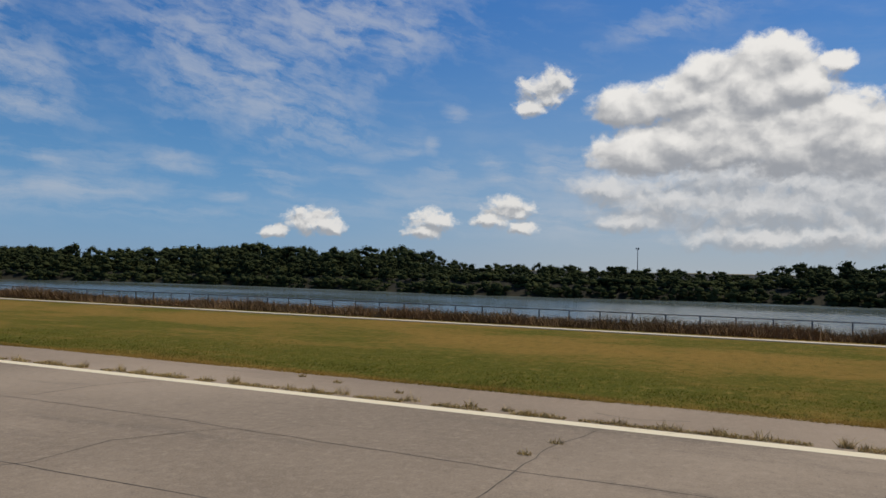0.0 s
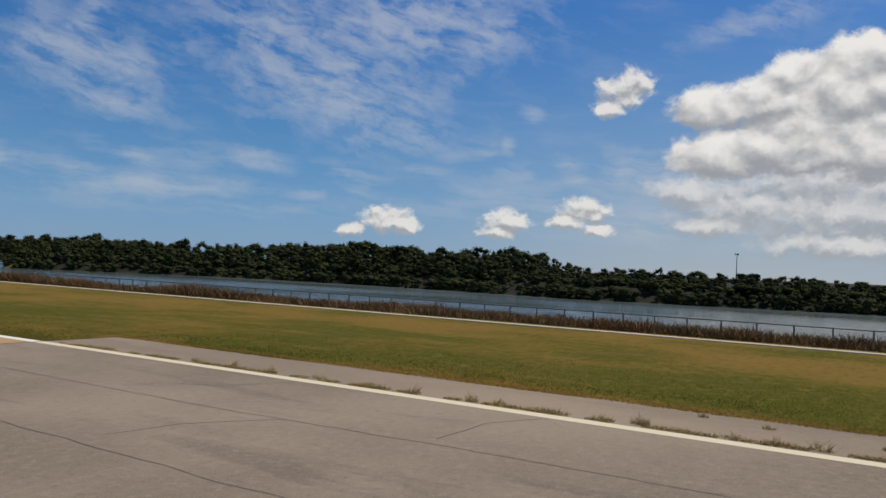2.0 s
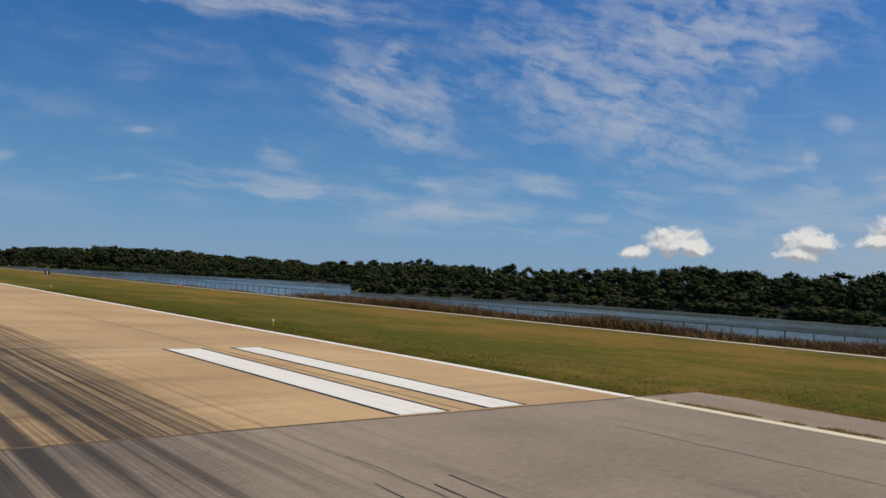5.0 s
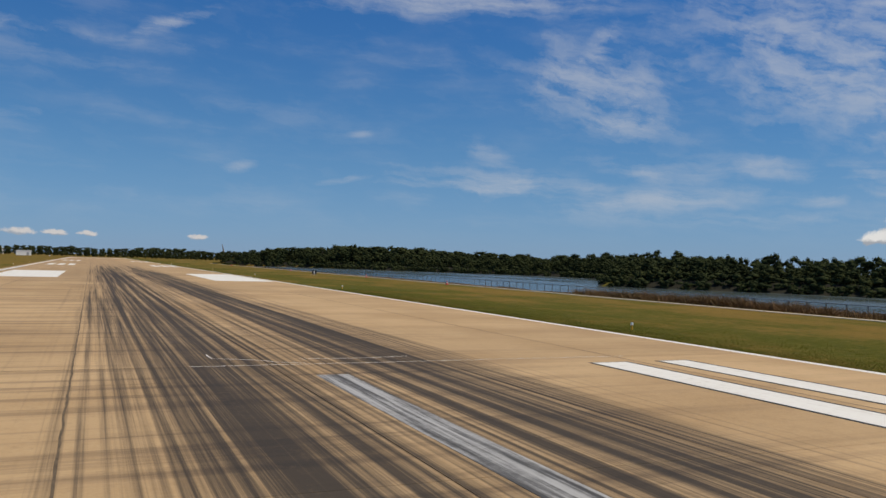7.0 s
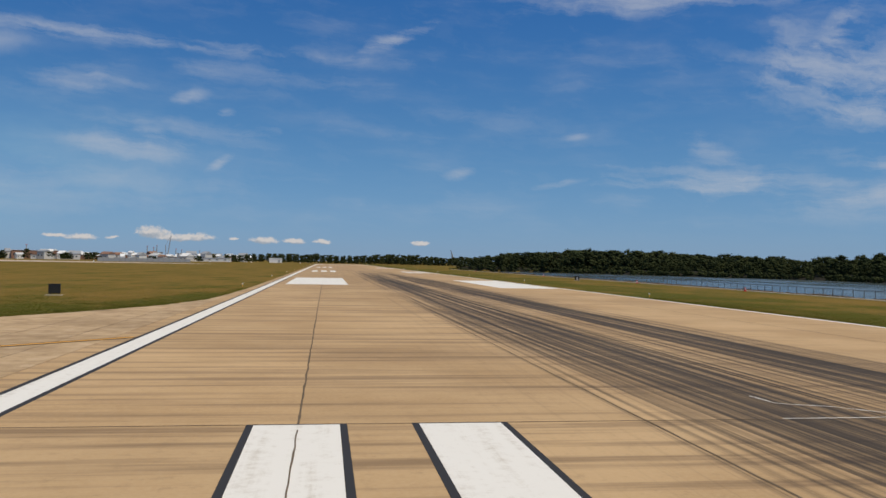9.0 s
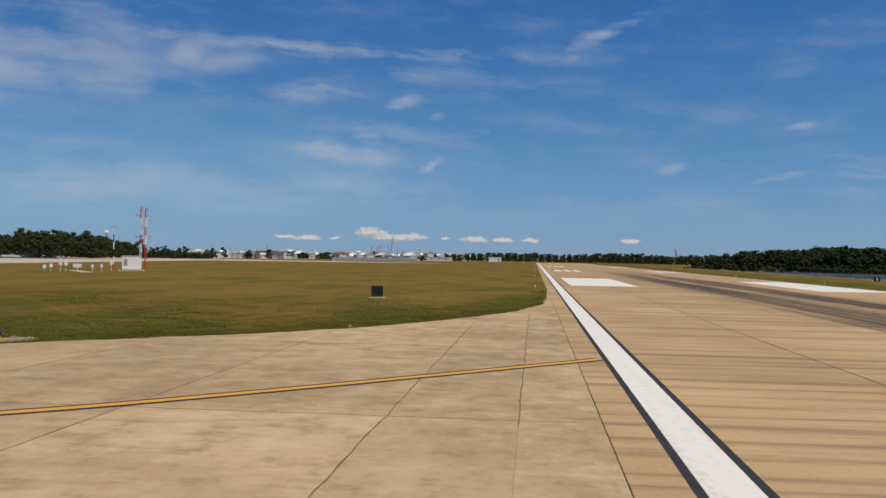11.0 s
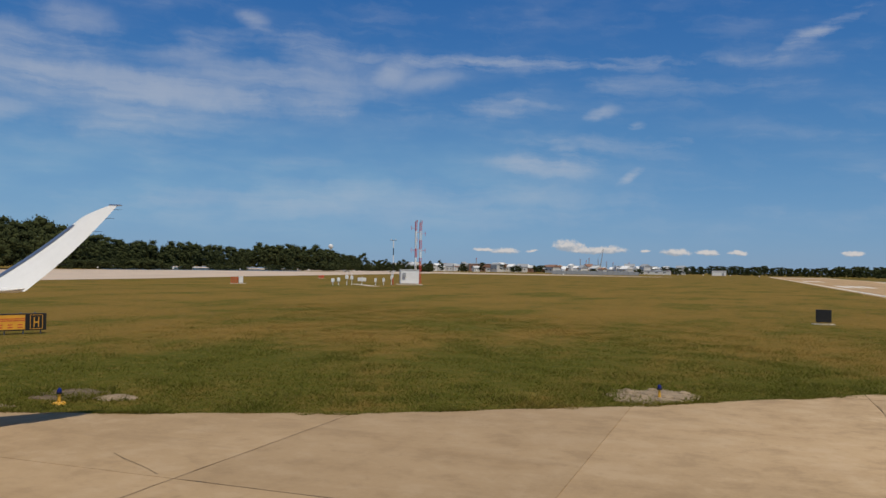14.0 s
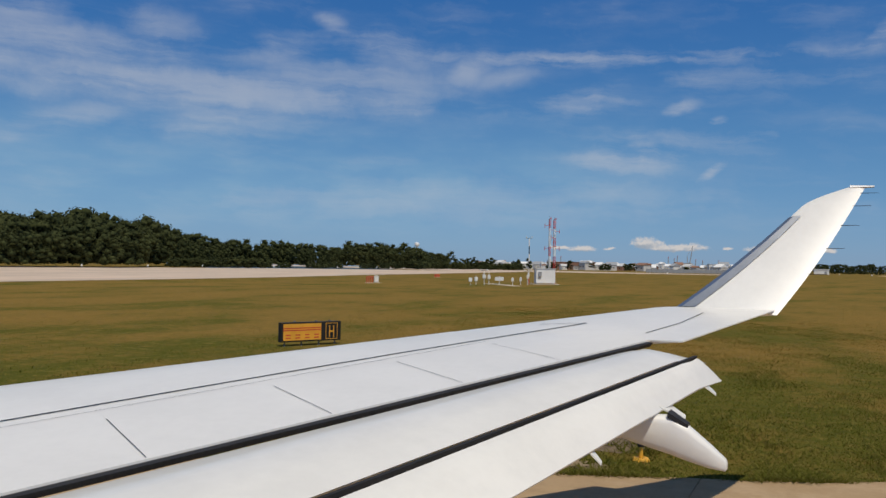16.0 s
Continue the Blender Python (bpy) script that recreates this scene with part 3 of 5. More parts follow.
def box(bm, x0, x1, y0, y1, z0, z1, bevel=0.0):
    vs = [bm.verts.new((x, y, z)) for x in (x0, x1) for y in (y0, y1) for z in (z0, z1)]
    for q in ((0, 1, 3, 2), (4, 6, 7, 5), (0, 4, 5, 1), (2, 3, 7, 6), (0, 2, 6, 4), (1, 5, 7, 3)):
        bm.faces.new([vs[i] for i in q])
    if bevel:
        es = {e for v in vs for e in v.link_edges}
        bmesh.ops.bevel(bm, geom=list(es), offset=bevel, segments=2, affect="EDGES", profile=0.5)
    return bm


def rod(bm, a, b, r0, r1=None, sides=8):
    """A tapered rod from a to b."""
    a, b = Vector(a), Vector(b)
    r1 = r0 if r1 is None else r1
    q = (b - a).to_track_quat("Z", "Y").to_matrix()
    rings = []
    for c, r in ((a, r0), (b, r1)):
        rings.append([bm.verts.new(c + q @ Vector((r * math.cos(k * math.tau / sides), r * math.sin(k * math.tau / sides), 0))) for k in range(sides)])
    for k in range(sides):
        bm.faces.new((rings[0][k], rings[0][(k + 1) % sides], rings[1][(k + 1) % sides], rings[1][k]))
    bm.faces.new(rings[0][::-1])
    bm.faces.new(rings[1])
    return bm


def bmnew():
    return bmesh.new()


def sheet(name, pts, z, mat, label, category, parent=None, kind="structure"):
    bm = bmnew()
    bm.faces.new([bm.verts.new((x, y, z)) for x, y in pts])
    ob = part(name, bm, mat, parent)
    if not parent:
        tagged(ob, label, category, kind=kind)
    return ob


def raw_mesh(name, verts, faces, mat):
    """verts (n, 3), faces (m, k) of one size."""
    me = bpy.data.meshes.new(name)
    verts, faces = np.asarray(verts, np.float32), np.asarray(faces, np.int32)
    m, k = faces.shape
    me.vertices.add(len(verts))
    me.vertices.foreach_set("co", verts.ravel())
    me.loops.add(m * k)
    me.loops.foreach_set("vertex_index", faces.ravel())
    me.polygons.add(m)
    me.polygons.foreach_set("loop_start", np.arange(0, m * k, k, dtype=np.int32))
    me.polygons.foreach_set("loop_total", np.full(m, k, np.int32))
    me.update(calc_edges=True)
    me.materials.append(mat)
    return me


rng = np.random.default_rng(7)

# ---- ground ----
LAKE_LEVEL = -1.5
# far shore of the lake: runway station y against x
SHORE_Y = [-900, -300, -63, -39, -16, 10, 60, 100, 128, 156, 172, 230, 290, 360, 430, 470]
SHORE_X = [176, 178, 176, 180, 172, 167, 174, 172, 158, 141, 165, 205, 214, 186, 150, 84]


def far_shore(y):
    return float(np.interp(y, SHORE_Y, SHORE_X))


def ground_z(x, y):
    """Level field, a bank down to the lake on the east side, and the far shore."""
    if x < 72 or y > 470:
        return -0.03
    shore = far_shore(y)
    down = min(max((x - 72.5) / 11.5, 0), 1)
    z = -0.03 - 1.32 * down * down * (3 - 2 * down) - 1.3 * min(max((x - 84) / 7, 0), 1)
    up = min(max((x - shore + 6.0) / 10.0, 0), 1)
    return z + (0.9 - z) * up * up * (3 - 2 * up)


def build_ground():
    xs = np.unique(np.concatenate([[-3000, -1500, -800], np.linspace(-500, 60, 29), np.linspace(70, 92, 23), np.linspace(96, 250, 60), [300, 420, 700, 1200, 2000, 3000]]))
    ys = np.unique(np.concatenate([[-2000, -1400, -900], np.linspace(-300, 480, 157), [500, 560, 700, 1000, 1600, 2400, 3500]]))
    verts = [(x, y, ground_z(x, y)) for y in ys for x in xs]
    n = len(xs)
    faces = [(j * n + i, j * n + i + 1, (j + 1) * n + i + 1, (j + 1) * n + i) for j in range(len(ys) - 1) for i in range(n - 1)]
    ob = new("ground", raw_mesh("ground", verts, faces, GRASS))
    tagged(ob, "wide airfield lawn, green with dry brown swaths", "grass", kind="structure")


build_ground()


# near-black colour stands in for tree shade, over sunlit ground between the trunks
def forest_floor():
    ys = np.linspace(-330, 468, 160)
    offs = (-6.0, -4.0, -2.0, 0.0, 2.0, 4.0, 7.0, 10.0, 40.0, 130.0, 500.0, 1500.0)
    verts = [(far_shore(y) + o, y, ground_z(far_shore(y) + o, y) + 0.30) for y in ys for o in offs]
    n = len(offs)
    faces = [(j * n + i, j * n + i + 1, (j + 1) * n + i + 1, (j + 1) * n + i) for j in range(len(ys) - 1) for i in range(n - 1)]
    tagged(new("forest_floor", raw_mesh("forest_floor", verts, faces, WOOD_SHADE)), "forest floor coloured near-black for the shade under the far shore woods", "forest floor", kind="structure")


forest_floor()
sheet("water", [(82, -900), (230, -900), (240, 470), (82, 470)], LAKE_LEVEL, WATER, "grey-blue lake with small wind ripples", "lake")

# ---- pavements ----
EDGE_E, EDGE_W = 42.15, 0.0
RW_X0, RW_X1 = -1.6, 42.24
runway = sheet("runway", [(RW_X0, -19.2), (RW_X1, -19.2), (RW_X1, 760), (RW_X0, 760)], -0.014, CONCRETE, "tan concrete runway with dark rubber streaks down the middle", "runway")
stopway = sheet("stopway", [(-3.0, -320), (45.6, -320), (45.6, -19.2), (-3.0, -19.2)], 0.0, ASPHALT, "weathered grey asphalt overrun before the runway, cracked and weedy", "pavement")

# mouth of the exit taxiway, a flared edge towards the grass
FLARE = [(RW_X0, 88), (-1.9, 70), (-2.6, 56), (-4.6, 46), (-8.0, 38), (-12.0, 31.2), (-16.0, 26.8), (-20.3, 23.4), (-24.5, 19.9), (-30.8, 15.6),
         (-37.0, 12.7), (-44.0, 10.1), (-55.0, 7.2), (-75.0, 4.4), (-130.0, 2.0)]
TAXI_OUT = FLARE + [(-130, -22), (-40, -22), (-20, -26), (-8, -34), (-3.05, -42), (-3.05, -19.2), (RW_X0 - 0.02, -19.2)]
taxiway = sheet("taxiway", TAXI_OUT, -0.014, TAXI, "tan concrete taxiway leading off the runway", "taxiway")


def slabs(owner, outline, x_cuts, y_cuts, mat):
    """Cuts an outline into paving slabs, each an object with a narrow joint round it."""
    bm = bmnew()
    bm.faces.new([bm.verts.new((x, y, 0)) for x, y in outline])
    for axis, cuts in ((0, x_cuts), (1, y_cuts)):
        for c in cuts:
            co, no = [0, 0, 0], [0, 0, 0]
            co[axis], no[axis] = c, 1
            bmesh.ops.bisect_plane(bm, geom=bm.verts[:] + bm.edges[:] + bm.faces[:], plane_co=co, plane_no=no)
    pieces = [[v.co.copy() for v in f.verts] for f in bm.faces]
    bm.free()
    made = {}
    for ps in pieces:
        mid = sum(ps, Vector()) / len(ps)
        size = [max(p[i] for p in ps) - min(p[i] for p in ps) for i in (0, 1)]
        if min(size) < 0.25:
            continue
        key = tuple((round(p.x - mid.x, 2), round(p.y - mid.y, 2)) for p in ps)
        if key not in made:
            b = bmnew()
            top, low = [], []
            for p in ps:
                d = p - mid
                d.x -= math.copysign(min(0.013, abs(d.x)), d.x)
                d.y -= math.copysign(min(0.013, abs(d.y)), d.y)
                top.append(b.verts.new((d.x, d.y, 0)))
                low.append(b.verts.new((d.x * 1.0005, d.y * 1.0005, -0.013)))
            b.faces.new(top)
            for i in range(len(ps)):
                b.faces.new((top[i], low[i], low[(i + 1) % len(ps)], top[(i + 1) % len(ps)]))
            made[key] = mesh_of("slab", b, mat)
        ob = new("slab", made[key])
        ob.parent = owner
        ob.location = (mid.x, mid.y, 0.0)


# ---- painted marks ----


def mark(name, x0, x1, y0, y1, mat, parent, z=0.004, label=""):
    bm = bmnew()
    box(bm, x0, x1, y0, y1, z - 0.003, z)
    return part(name, bm, mat, parent, label)


# side lines
for y0, y1 in ((-320, -19.2), (-19.2, 760)):
    mark("edge_line", EDGE_E - 0.45, EDGE_E + 0.02, y0, y1, PAINT_EDGE if y0 < -100 else PAINT_WHITE, stopway if y0 < -100 else runway)
mark("edge_line", EDGE_W - 0.45, EDGE_W + 0.45, -19.0, 760, PAINT_WHITE, runway)
for a in (EDGE_W - 0.64, EDGE_W + 0.455):
    mark("line_border", a, a + 0.18, -19.0, 200, PAINT_BLACK, runway)

# threshold bars, those in the wheel track blackened
for x0, mat in ((6.25, PAINT_WHITE), (9.85, PAINT_WHITE), (22.1, PAINT_WORN), (32.9, PAINT_WHITE), (35.95, PAINT_WHITE)):
    y1 = 0.0 if x0 < 20 else (-2.6 if mat is PAINT_WORN else -1.6)
    w = 1.85 if x0 < 20 else (1.05 if mat is PAINT_WORN else 1.5 if x0 < 34 else 1.3)
    mark("threshold_bar", x0, x0 + w, -19.0, y1, mat, runway, 0.008)
    if mat is PAINT_WHITE:
        for a, b in ((x0 - 0.16, x0 - 0.004), (x0 + w + 0.004, x0 + w + 0.16)):
            mark("bar_border", a, b, -19.0, y1, PAINT_BLACK, runway, 0.006)
        mark("bar_border", x0 - 0.16, x0 + w + 0.16, y1 + 0.004, y1 + 0.10, PAINT_BLACK, runway, 0.006)
# aiming blocks and touchdown bars
for x0, x1, y0, y1 in ((1.9, 11.1, 104, 150), (32.6, 41.2, 97, 142)):
    mark("aiming_block", x0, x1, y0, y1, PAINT_WHITE, runway, 0.008)
for y0 in (236, 380):
    for k in range(3):
        for side in (3.4 + 2.9 * k, 33.5 + 2.9 * k):
            mark("touchdown_bar", side, side + 1.8, y0, y0 + 34, PAINT_WHITE, runway, 0.008)
mark("end_bar", RW_X0, RW_X1, 640, 655, PAINT_WHITE, runway, 0.008)


def ribbon(name, pts, half, z, mat, parent, label=""):
    """A strip along a curve through pts."""
    ps = [Vector((*p, 0)) for p in pts]
    dense = []
    for i in range(len(ps) - 1):
        p0, p1, p2, p3 = ps[max(i - 1, 0)], ps[i], ps[i + 1], ps[min(i + 2, len(ps) - 1)]
        for s in range(6):
            u = s / 6
            dense.append(0.5 * ((2 * p1) + (p2 - p0) * u + (2 * p0 - 5 * p1 + 4 * p2 - p3) * u * u + (3 * p1 - p0 - 3 * p2 + p3) * u ** 3))
    dense.append(ps[-1])
    bm = bmnew()
    rows = []
    for i, p in enumerate(dense):
        d = (dense[min(i + 1, len(dense) - 1)] - dense[max(i - 1, 0)]).normalized()
        n = Vector((-d.y, d.x, 0))
        rows.append([bm.verts.new((*(p + n * s)[:2], zz)) for s, zz in ((-half, z - 0.003), (-half, z), (half, z), (half, z - 0.003))])
    for a, b in zip(rows, rows[1:]):
        for k in range(3):
            bm.faces.new((a[k], a[k + 1], b[k + 1], b[k]))
    return part(name, bm, mat, parent, label)


LEAD = [(-0.75, 20.3), (-5.8, 15.4), (-10.9, 10.6), (-14.6, 7.5), (-18.5, 5.2), (-25, 2.4), (-36, -0.2), (-60, -3.0), (-110, -6)]
ribbon("centre_line_border", LEAD, 0.34, 0.010, PAINT_BLACK, taxiway)
ribbon("centre_line", LEAD, 0.17, 0.014, PAINT_YELLOW, taxiway, "curved yellow taxiway guide line")


def crack(parent, pts, half, mat, wob=0.10, z=0.004):
    """An irregular open crack or a sealed joint."""
    bm = bmnew()
    rows = []
    for (ax, ay), (bx, by) in zip(pts, pts[1:]):
        n = max(3, int(math.hypot(bx - ax, by - ay) / 0.5))
        nx, ny = -(by - ay), bx - ax
        l = math.hypot(nx, ny)
        for k in range(n):
            u = k / n
            x, y = ax + (bx - ax) * u, ay + (by - ay) * u
            w = wob * (noise.noise(Vector((x * 0.7, y * 0.7, 3.0))) + 0.6 * noise.noise(Vector((x * 2.3, y * 2.3, 9.0))))
            h = half * (0.6 + 0.8 * abs(noise.noise(Vector((x * 1.9, y * 1.9, 1.0)))))
            rows.append([bm.verts.new((x + nx / l * (w + s * h), y + ny / l * (w + s * h), z)) for s in (-1, 1)])
    for a, b in zip(rows, rows[1:]):
        bm.faces.new((a[0], a[1], b[1], b[0]))
    return part("crack", bm, mat, parent)


for pts in ([(41.7, -54.6), (38.6, -54.3), (35.0, -54.6), (30.0, -54.2)], [(37.2, -62.0), (37.0, -54.6), (37.4, -44.0), (37.0, -33.5), (37.2, -22.0)],
            [(33.2, -68.0), (33.0, -54.0), (32.6, -40.0), (33.1, -28.0)], [(41.5, -33.0), (39.5, -32.0), (38.6, -30.6), (37.1, -30.2)],
            [(37.2, -47.6), (35.0, -46.5), (33.0, -46.8), (30.5, -45.4)], [(41.6, -41.0), (40.0, -40.2), (37.2, -40.4)], [(37.1, -36.6), (35.2, -35.4), (33.0, -35.2)],
            [(43.8, -56.2), (43.2, -55.0), (43.9, -53.4)], [(29.0, -60.0), (28.6, -40.0), (29.2, -22.0)]):
    crack(stopway, pts, 0.017, CRACK)
for pts in ([(18.6, 0.12), (25.0, 0.10), (31.0, 0.16), (36.0, 0.12)], [(19.5, 3.4), (19.6, 2.2), (20.9, 1.6), (21.6, 0.8), (23.0, 0.2)], [(22.6, 1.6), (25.0, 1.4), (27.4, 1.9)]):
    crack(runway, pts, 0.03, PAINT_WHITE, 0.05)
for x, y0, y1 in ((7.2, -19, 120), (15.15, -19, 120), (35.0, -19, 60)):
    crack(runway, [(x, y0), (x, (y0 + y1) / 2), (x, y1)], 0.035, SEALANT, 0.03)
crack(runway, [(RW_X0, 0.07), (18.4, 0.07)], 0.03, SEALANT, 0.03)
crack(runway, [(7.2, -18.9), (7.2, -9.0), (7.2, -0.02)], 0.022, SEALANT, 0.03, 0.012)
for pts in ([(-6.45, -6), (-6.45, 38)], [(-12.7, -12), (-12.7, 29.5)], [(-3.45, 8), (-3.45, 46)], [(-18.9, -6), (-18.9, 23)], [(-31.3, -4), (-31.3, 15)], [(-18.9, 8.5), (-6.45, 8.5), (-1.6, 8.5)],
            [(-43.7, -6), (-43.7, 9.6)], [(-31.3, 8.5), (-18.9, 8.5)], [(-40.5, 4.2), (-37.2, 8.2)], [(-33.5, 9.6), (-31.3, 8.4)], [(-12.7, 23.5), (-6.45, 23.4)]):
    crack(taxiway, pts, 0.018, JOINT, 0.06)
for x0, y0, x1, y1, w in ((30.05, -24.6, 29.6, -30.2, .035), (29.4, -25.0, 29.0, -30.0, .03), (28.5, -24.5, 28.0, -31.0, .02)):
    crack(stopway, [(x0, y0), ((x0 + x1) / 2, (y0 + y1) / 2), (x1, y1)], w, RUBBER, 0.02, 0.005)
ob = mark("joint_strip", -3.0, 45.6, -19.27, -19.15, SEALANT, stopway, 0.006)

# pale path along the lake fence
for y0 in range(-300, 400, 50):
    bm = bmnew()
    box(bm, 70.7, 71.6, y0 + 0.02, y0 + 49.98, -0.08, 0.02, 0.01)
    tagged(part("pavement", bm, PATH_MAT), "narrow pale concrete path beside the reeds", "path", kind="structure")

# grassy spit at the far shore
sheet("spit", [(158, 150), (165, 145), (186, 150), (212, 178), (204, 186), (178, 172)], LAKE_LEVEL + 0.12, PATCH_GREEN, "low olive reed spit on the far shore", "bank")
# water seen through the western trees
sheet("water", [(-260, 400), (-330, 335), (-1000, 980), (-880, 1350), (-420, 720)], 0.006, WATER, "calm grey water beyond the western trees", "water")
# far apron behind the west grass
sheet("apron", [(-146, 40), (-150, 119), (-154, 157), (-167, 217), (-180, 313), (-205, 480), (-252, 470), (-292, 424), (-330, 362), (-345, 224), (-345, 40)], 0.01, APRON,
      "distant pale concrete apron beyond the grass", "apron")
sheet("apron", [(-205, 480), (-252, 470), (-900, 900), (-850, 990), (-120, 560), (-60, 520), (-70, 500)], 0.02, APRON, "distant pale cross taxiway", "taxiway")

# ---- trees ----


def crown_quads(shape, n, seed, size):
    """n small leaf clumps in lobes; returns verts (4n, 3) and faces, in a unit tree one metre high."""
    r = np.random.default_rng(seed)
    lobes = []
    if shape == "pine":
        # flat clumps of needles on bare limbs, gathered to the top
        for z in np.linspace(.40, .90, 11):
            reach = .25 * (1 - abs(z - .66) * 1.7)
            a = r.uniform(0, math.tau)
            lobes.append((reach * math.cos(a), reach * math.sin(a), z, r.uniform(.13, .19), r.uniform(.085, .125)))
        lobes.append((0, 0, .88, .16, .11))
    elif shape == "bush":
        lobes = [(r.uniform(-.3, .3), r.uniform(-.3, .3), r.uniform(.15, .72), r.uniform(.18, .3), r.uniform(.14, .24)) for _ in range(9)]
    else:
        for z in np.linspace(.14, .86, 20):
            reach = .24 * (1.1 - .75 * abs(z - .45))
            a = r.uniform(0, math.tau)
            reach *= r.uniform(.4, 1.0)
            lobes.append((reach * math.cos(a), reach * math.sin(a), z, r.uniform(.10, .17), r.uniform(.08, .13)))
    lobes = np.array(lobes)
    k = r.integers(0, len(lobes), n)
    d = r.normal(size=(n, 3))
    d /= np.linalg.norm(d, axis=1)[:, None]
    rad = r.uniform(.66, 1.08, n)
    c = lobes[k, :3] + d * rad[:, None] * np.c_[lobes[k, 3], lobes[k, 3], lobes[k, 4]]
    c[:, 2] = np.minimum(c[:, 2], 1.0)
    nrm = d + r.normal(scale=.42, size=(n, 3))
    nrm /= np.linalg.norm(nrm, axis=1)[:, None]
    a = np.cross(nrm, r.normal(size=(n, 3)))
    a /= np.linalg.norm(a, axis=1)[:, None]
    b = np.cross(nrm, a)
    s = (size * r.uniform(.6, 1.35, n))[:, None]
    t = s * r.uniform(.5, .9, n)[:, None]
    v = np.stack([c - a * s, c - b * t, c + a * s * .9, c + b * t * 1.1], 1).reshape(-1, 3)
    q = np.arange(4 * n).reshape(-1, 4)
    f = np.concatenate([q[:, (0, 1, 2)], q[:, (0, 2, 3)]])
    # dark inner masses that close the crown
    bm = bmnew()
    bmesh.ops.create_icosphere(bm, subdivisions=1, radius=1)
    bm.verts.index_update()
    iv = np.array([p.co[:] for p in bm.verts])
    it = np.array([[p.index for p in g.verts] for g in bm.faces])
    bm.free()
    for x, y, z, rr, rz in lobes:
        w = iv * np.array([rr, rr, rz]) * (.62 + r.uniform(-.14, .14, (len(iv), 1))) + np.array([x, y, z])
        f = np.concatenate([f, it + len(v)])
        v = np.concatenate([v, w])
    return v, f


def trunk_bm(shape, seed):
    r = random.Random(seed)
    bm = bmnew()
    lean = Vector((r.uniform(-.03, .03), r.uniform(-.03, .03), 0))
    rod(bm, (0, 0, -.02), Vector((0, 0, .45)) + lean, .022, .015, 7)
    rod(bm, Vector((0, 0, .44)) + lean, Vector((0, 0, .9)) + lean * 1.5, .015, .004, 6)
    for k in range(7):
        z = r.uniform(.3, .8) if shape != "pine" else r.uniform(.5, .85)
        a = r.uniform(0, math.tau)
        l = r.uniform(.14, .26)
        rod(bm, Vector((0, 0, z)) + lean, Vector((l * math.cos(a), l * math.sin(a), z + r.uniform(.03, .12))) + lean, .008, .002, 5)
    return bm


KINDS = []
for i, (shape, n, size) in enumerate((("pine", 460, .024), ("pine", 440, .025), ("oak", 520, .027), ("oak", 500, .028), ("oak", 510, .027), ("bush", 150, .05),
                                      ("oak", 170, .046), ("oak", 160, .048), ("pine", 170, .04))):
    v, f = crown_quads(shape, n, 11 + i, size)
    KINDS.append((shape, v, f))
FAR_KINDS = (6, 7, 6, 7, 8)


# height of the tree tops over the eye's level ground along the far shore, by runway station
TOP_Y = [-330, -120, -63, -53, -44, -40, -36, -29, -18, -7, 8, 16, 24, 28, 34, 42, 53, 61, 68, 82, 91, 98, 108, 120, 137, 152, 190, 235, 265, 301, 334, 365, 386, 412, 443, 455, 470]
TOP_Z = [7.5, 7.0, 6.4, 6.9, 5.2, 4.4, 4.2, 4.6, 5.1, 4.7, 5.6, 4.6, 4.6, 6.4, 8.4, 8.9, 9.3, 7.8, 9.1, 10.3, 10.1, 8.4, 9.2, 7.9, 7.7, 7.8, 8.2, 9.0, 10.2, 10.1, 8.9, 9.9, 8.8, 12.0, 13.0, 11.4, 9.9]
# bearing and height of the other tree lines above the eye
NORTH_AZ = [-31.6, -29.4, -27.8, -24.4, -22, -19.8, -16.5, -14.5, -11.5, -11, -7, -3, -1.3, 1.8, 4.2, 8, 12, 16, 20]
NORTH_EL = [.8, .7, .75, .8, .95, 1.03, 1.03, .87, .75, .5, .42, .52, .35, .42, .40, .30, .30, .33, .42]
WEST_AZ = [20, 23, 26.3, 28.5, 32.6, 35, 37.2, 38.7, 39.6, 42, 43.8, 45.9, 49.8, 52, 54, 60, 70, 90, 120]
WEST_EL = [.6, .55, .82, 1.2, 1.25, 1.45, 1.5, 1.5, 1.35, 1.65, 2.25, 2.8, 3.1, 2.9, 3.1, 3.0, 2.8, 2.6, 2.4]


def wood(name, spots, mat, label):
    """One mesh of many trees; spots are (x, y, z, height, spread, kind)."""
    vs, fs, n0 = [], [], 0
    for x, y, z, h, w, k in spots:
        _, v, f = KINDS[k]
        a = rng.uniform(0, math.tau)
        c, s = math.cos(a), math.sin(a)
        q = np.c_[(v[:, 0] * c - v[:, 1] * s) * w + x, (v[:, 0] * s + v[:, 1] * c) * w + y, v[:, 2] * h + z]
        vs.append(q)
        fs.append(f + n0)
        n0 += len(v)
    ob = new(name, raw_mesh(name, np.concatenate(vs), np.concatenate(fs), mat))
    return tagged(ob, label, "trees", kind="stuff")


def tree(x, y, z, h, w, k, label, group):
    shape, v, f = KINDS[k]
    ob = thing("tree", pose(x, y, z, 0, 0, rng.uniform(0, 360)), label, "tree", group)
    t = part("trunk", trunk_bm(shape, k), BARK, ob)
    t.scale = (h * 0.8, h * 0.8, h)
    c = new("crown", raw_mesh("crown", v * np.array([w, w, h]), f, LEAF_PINE if shape == "pine" else LEAF_OAK))
    c.parent = ob
    return ob


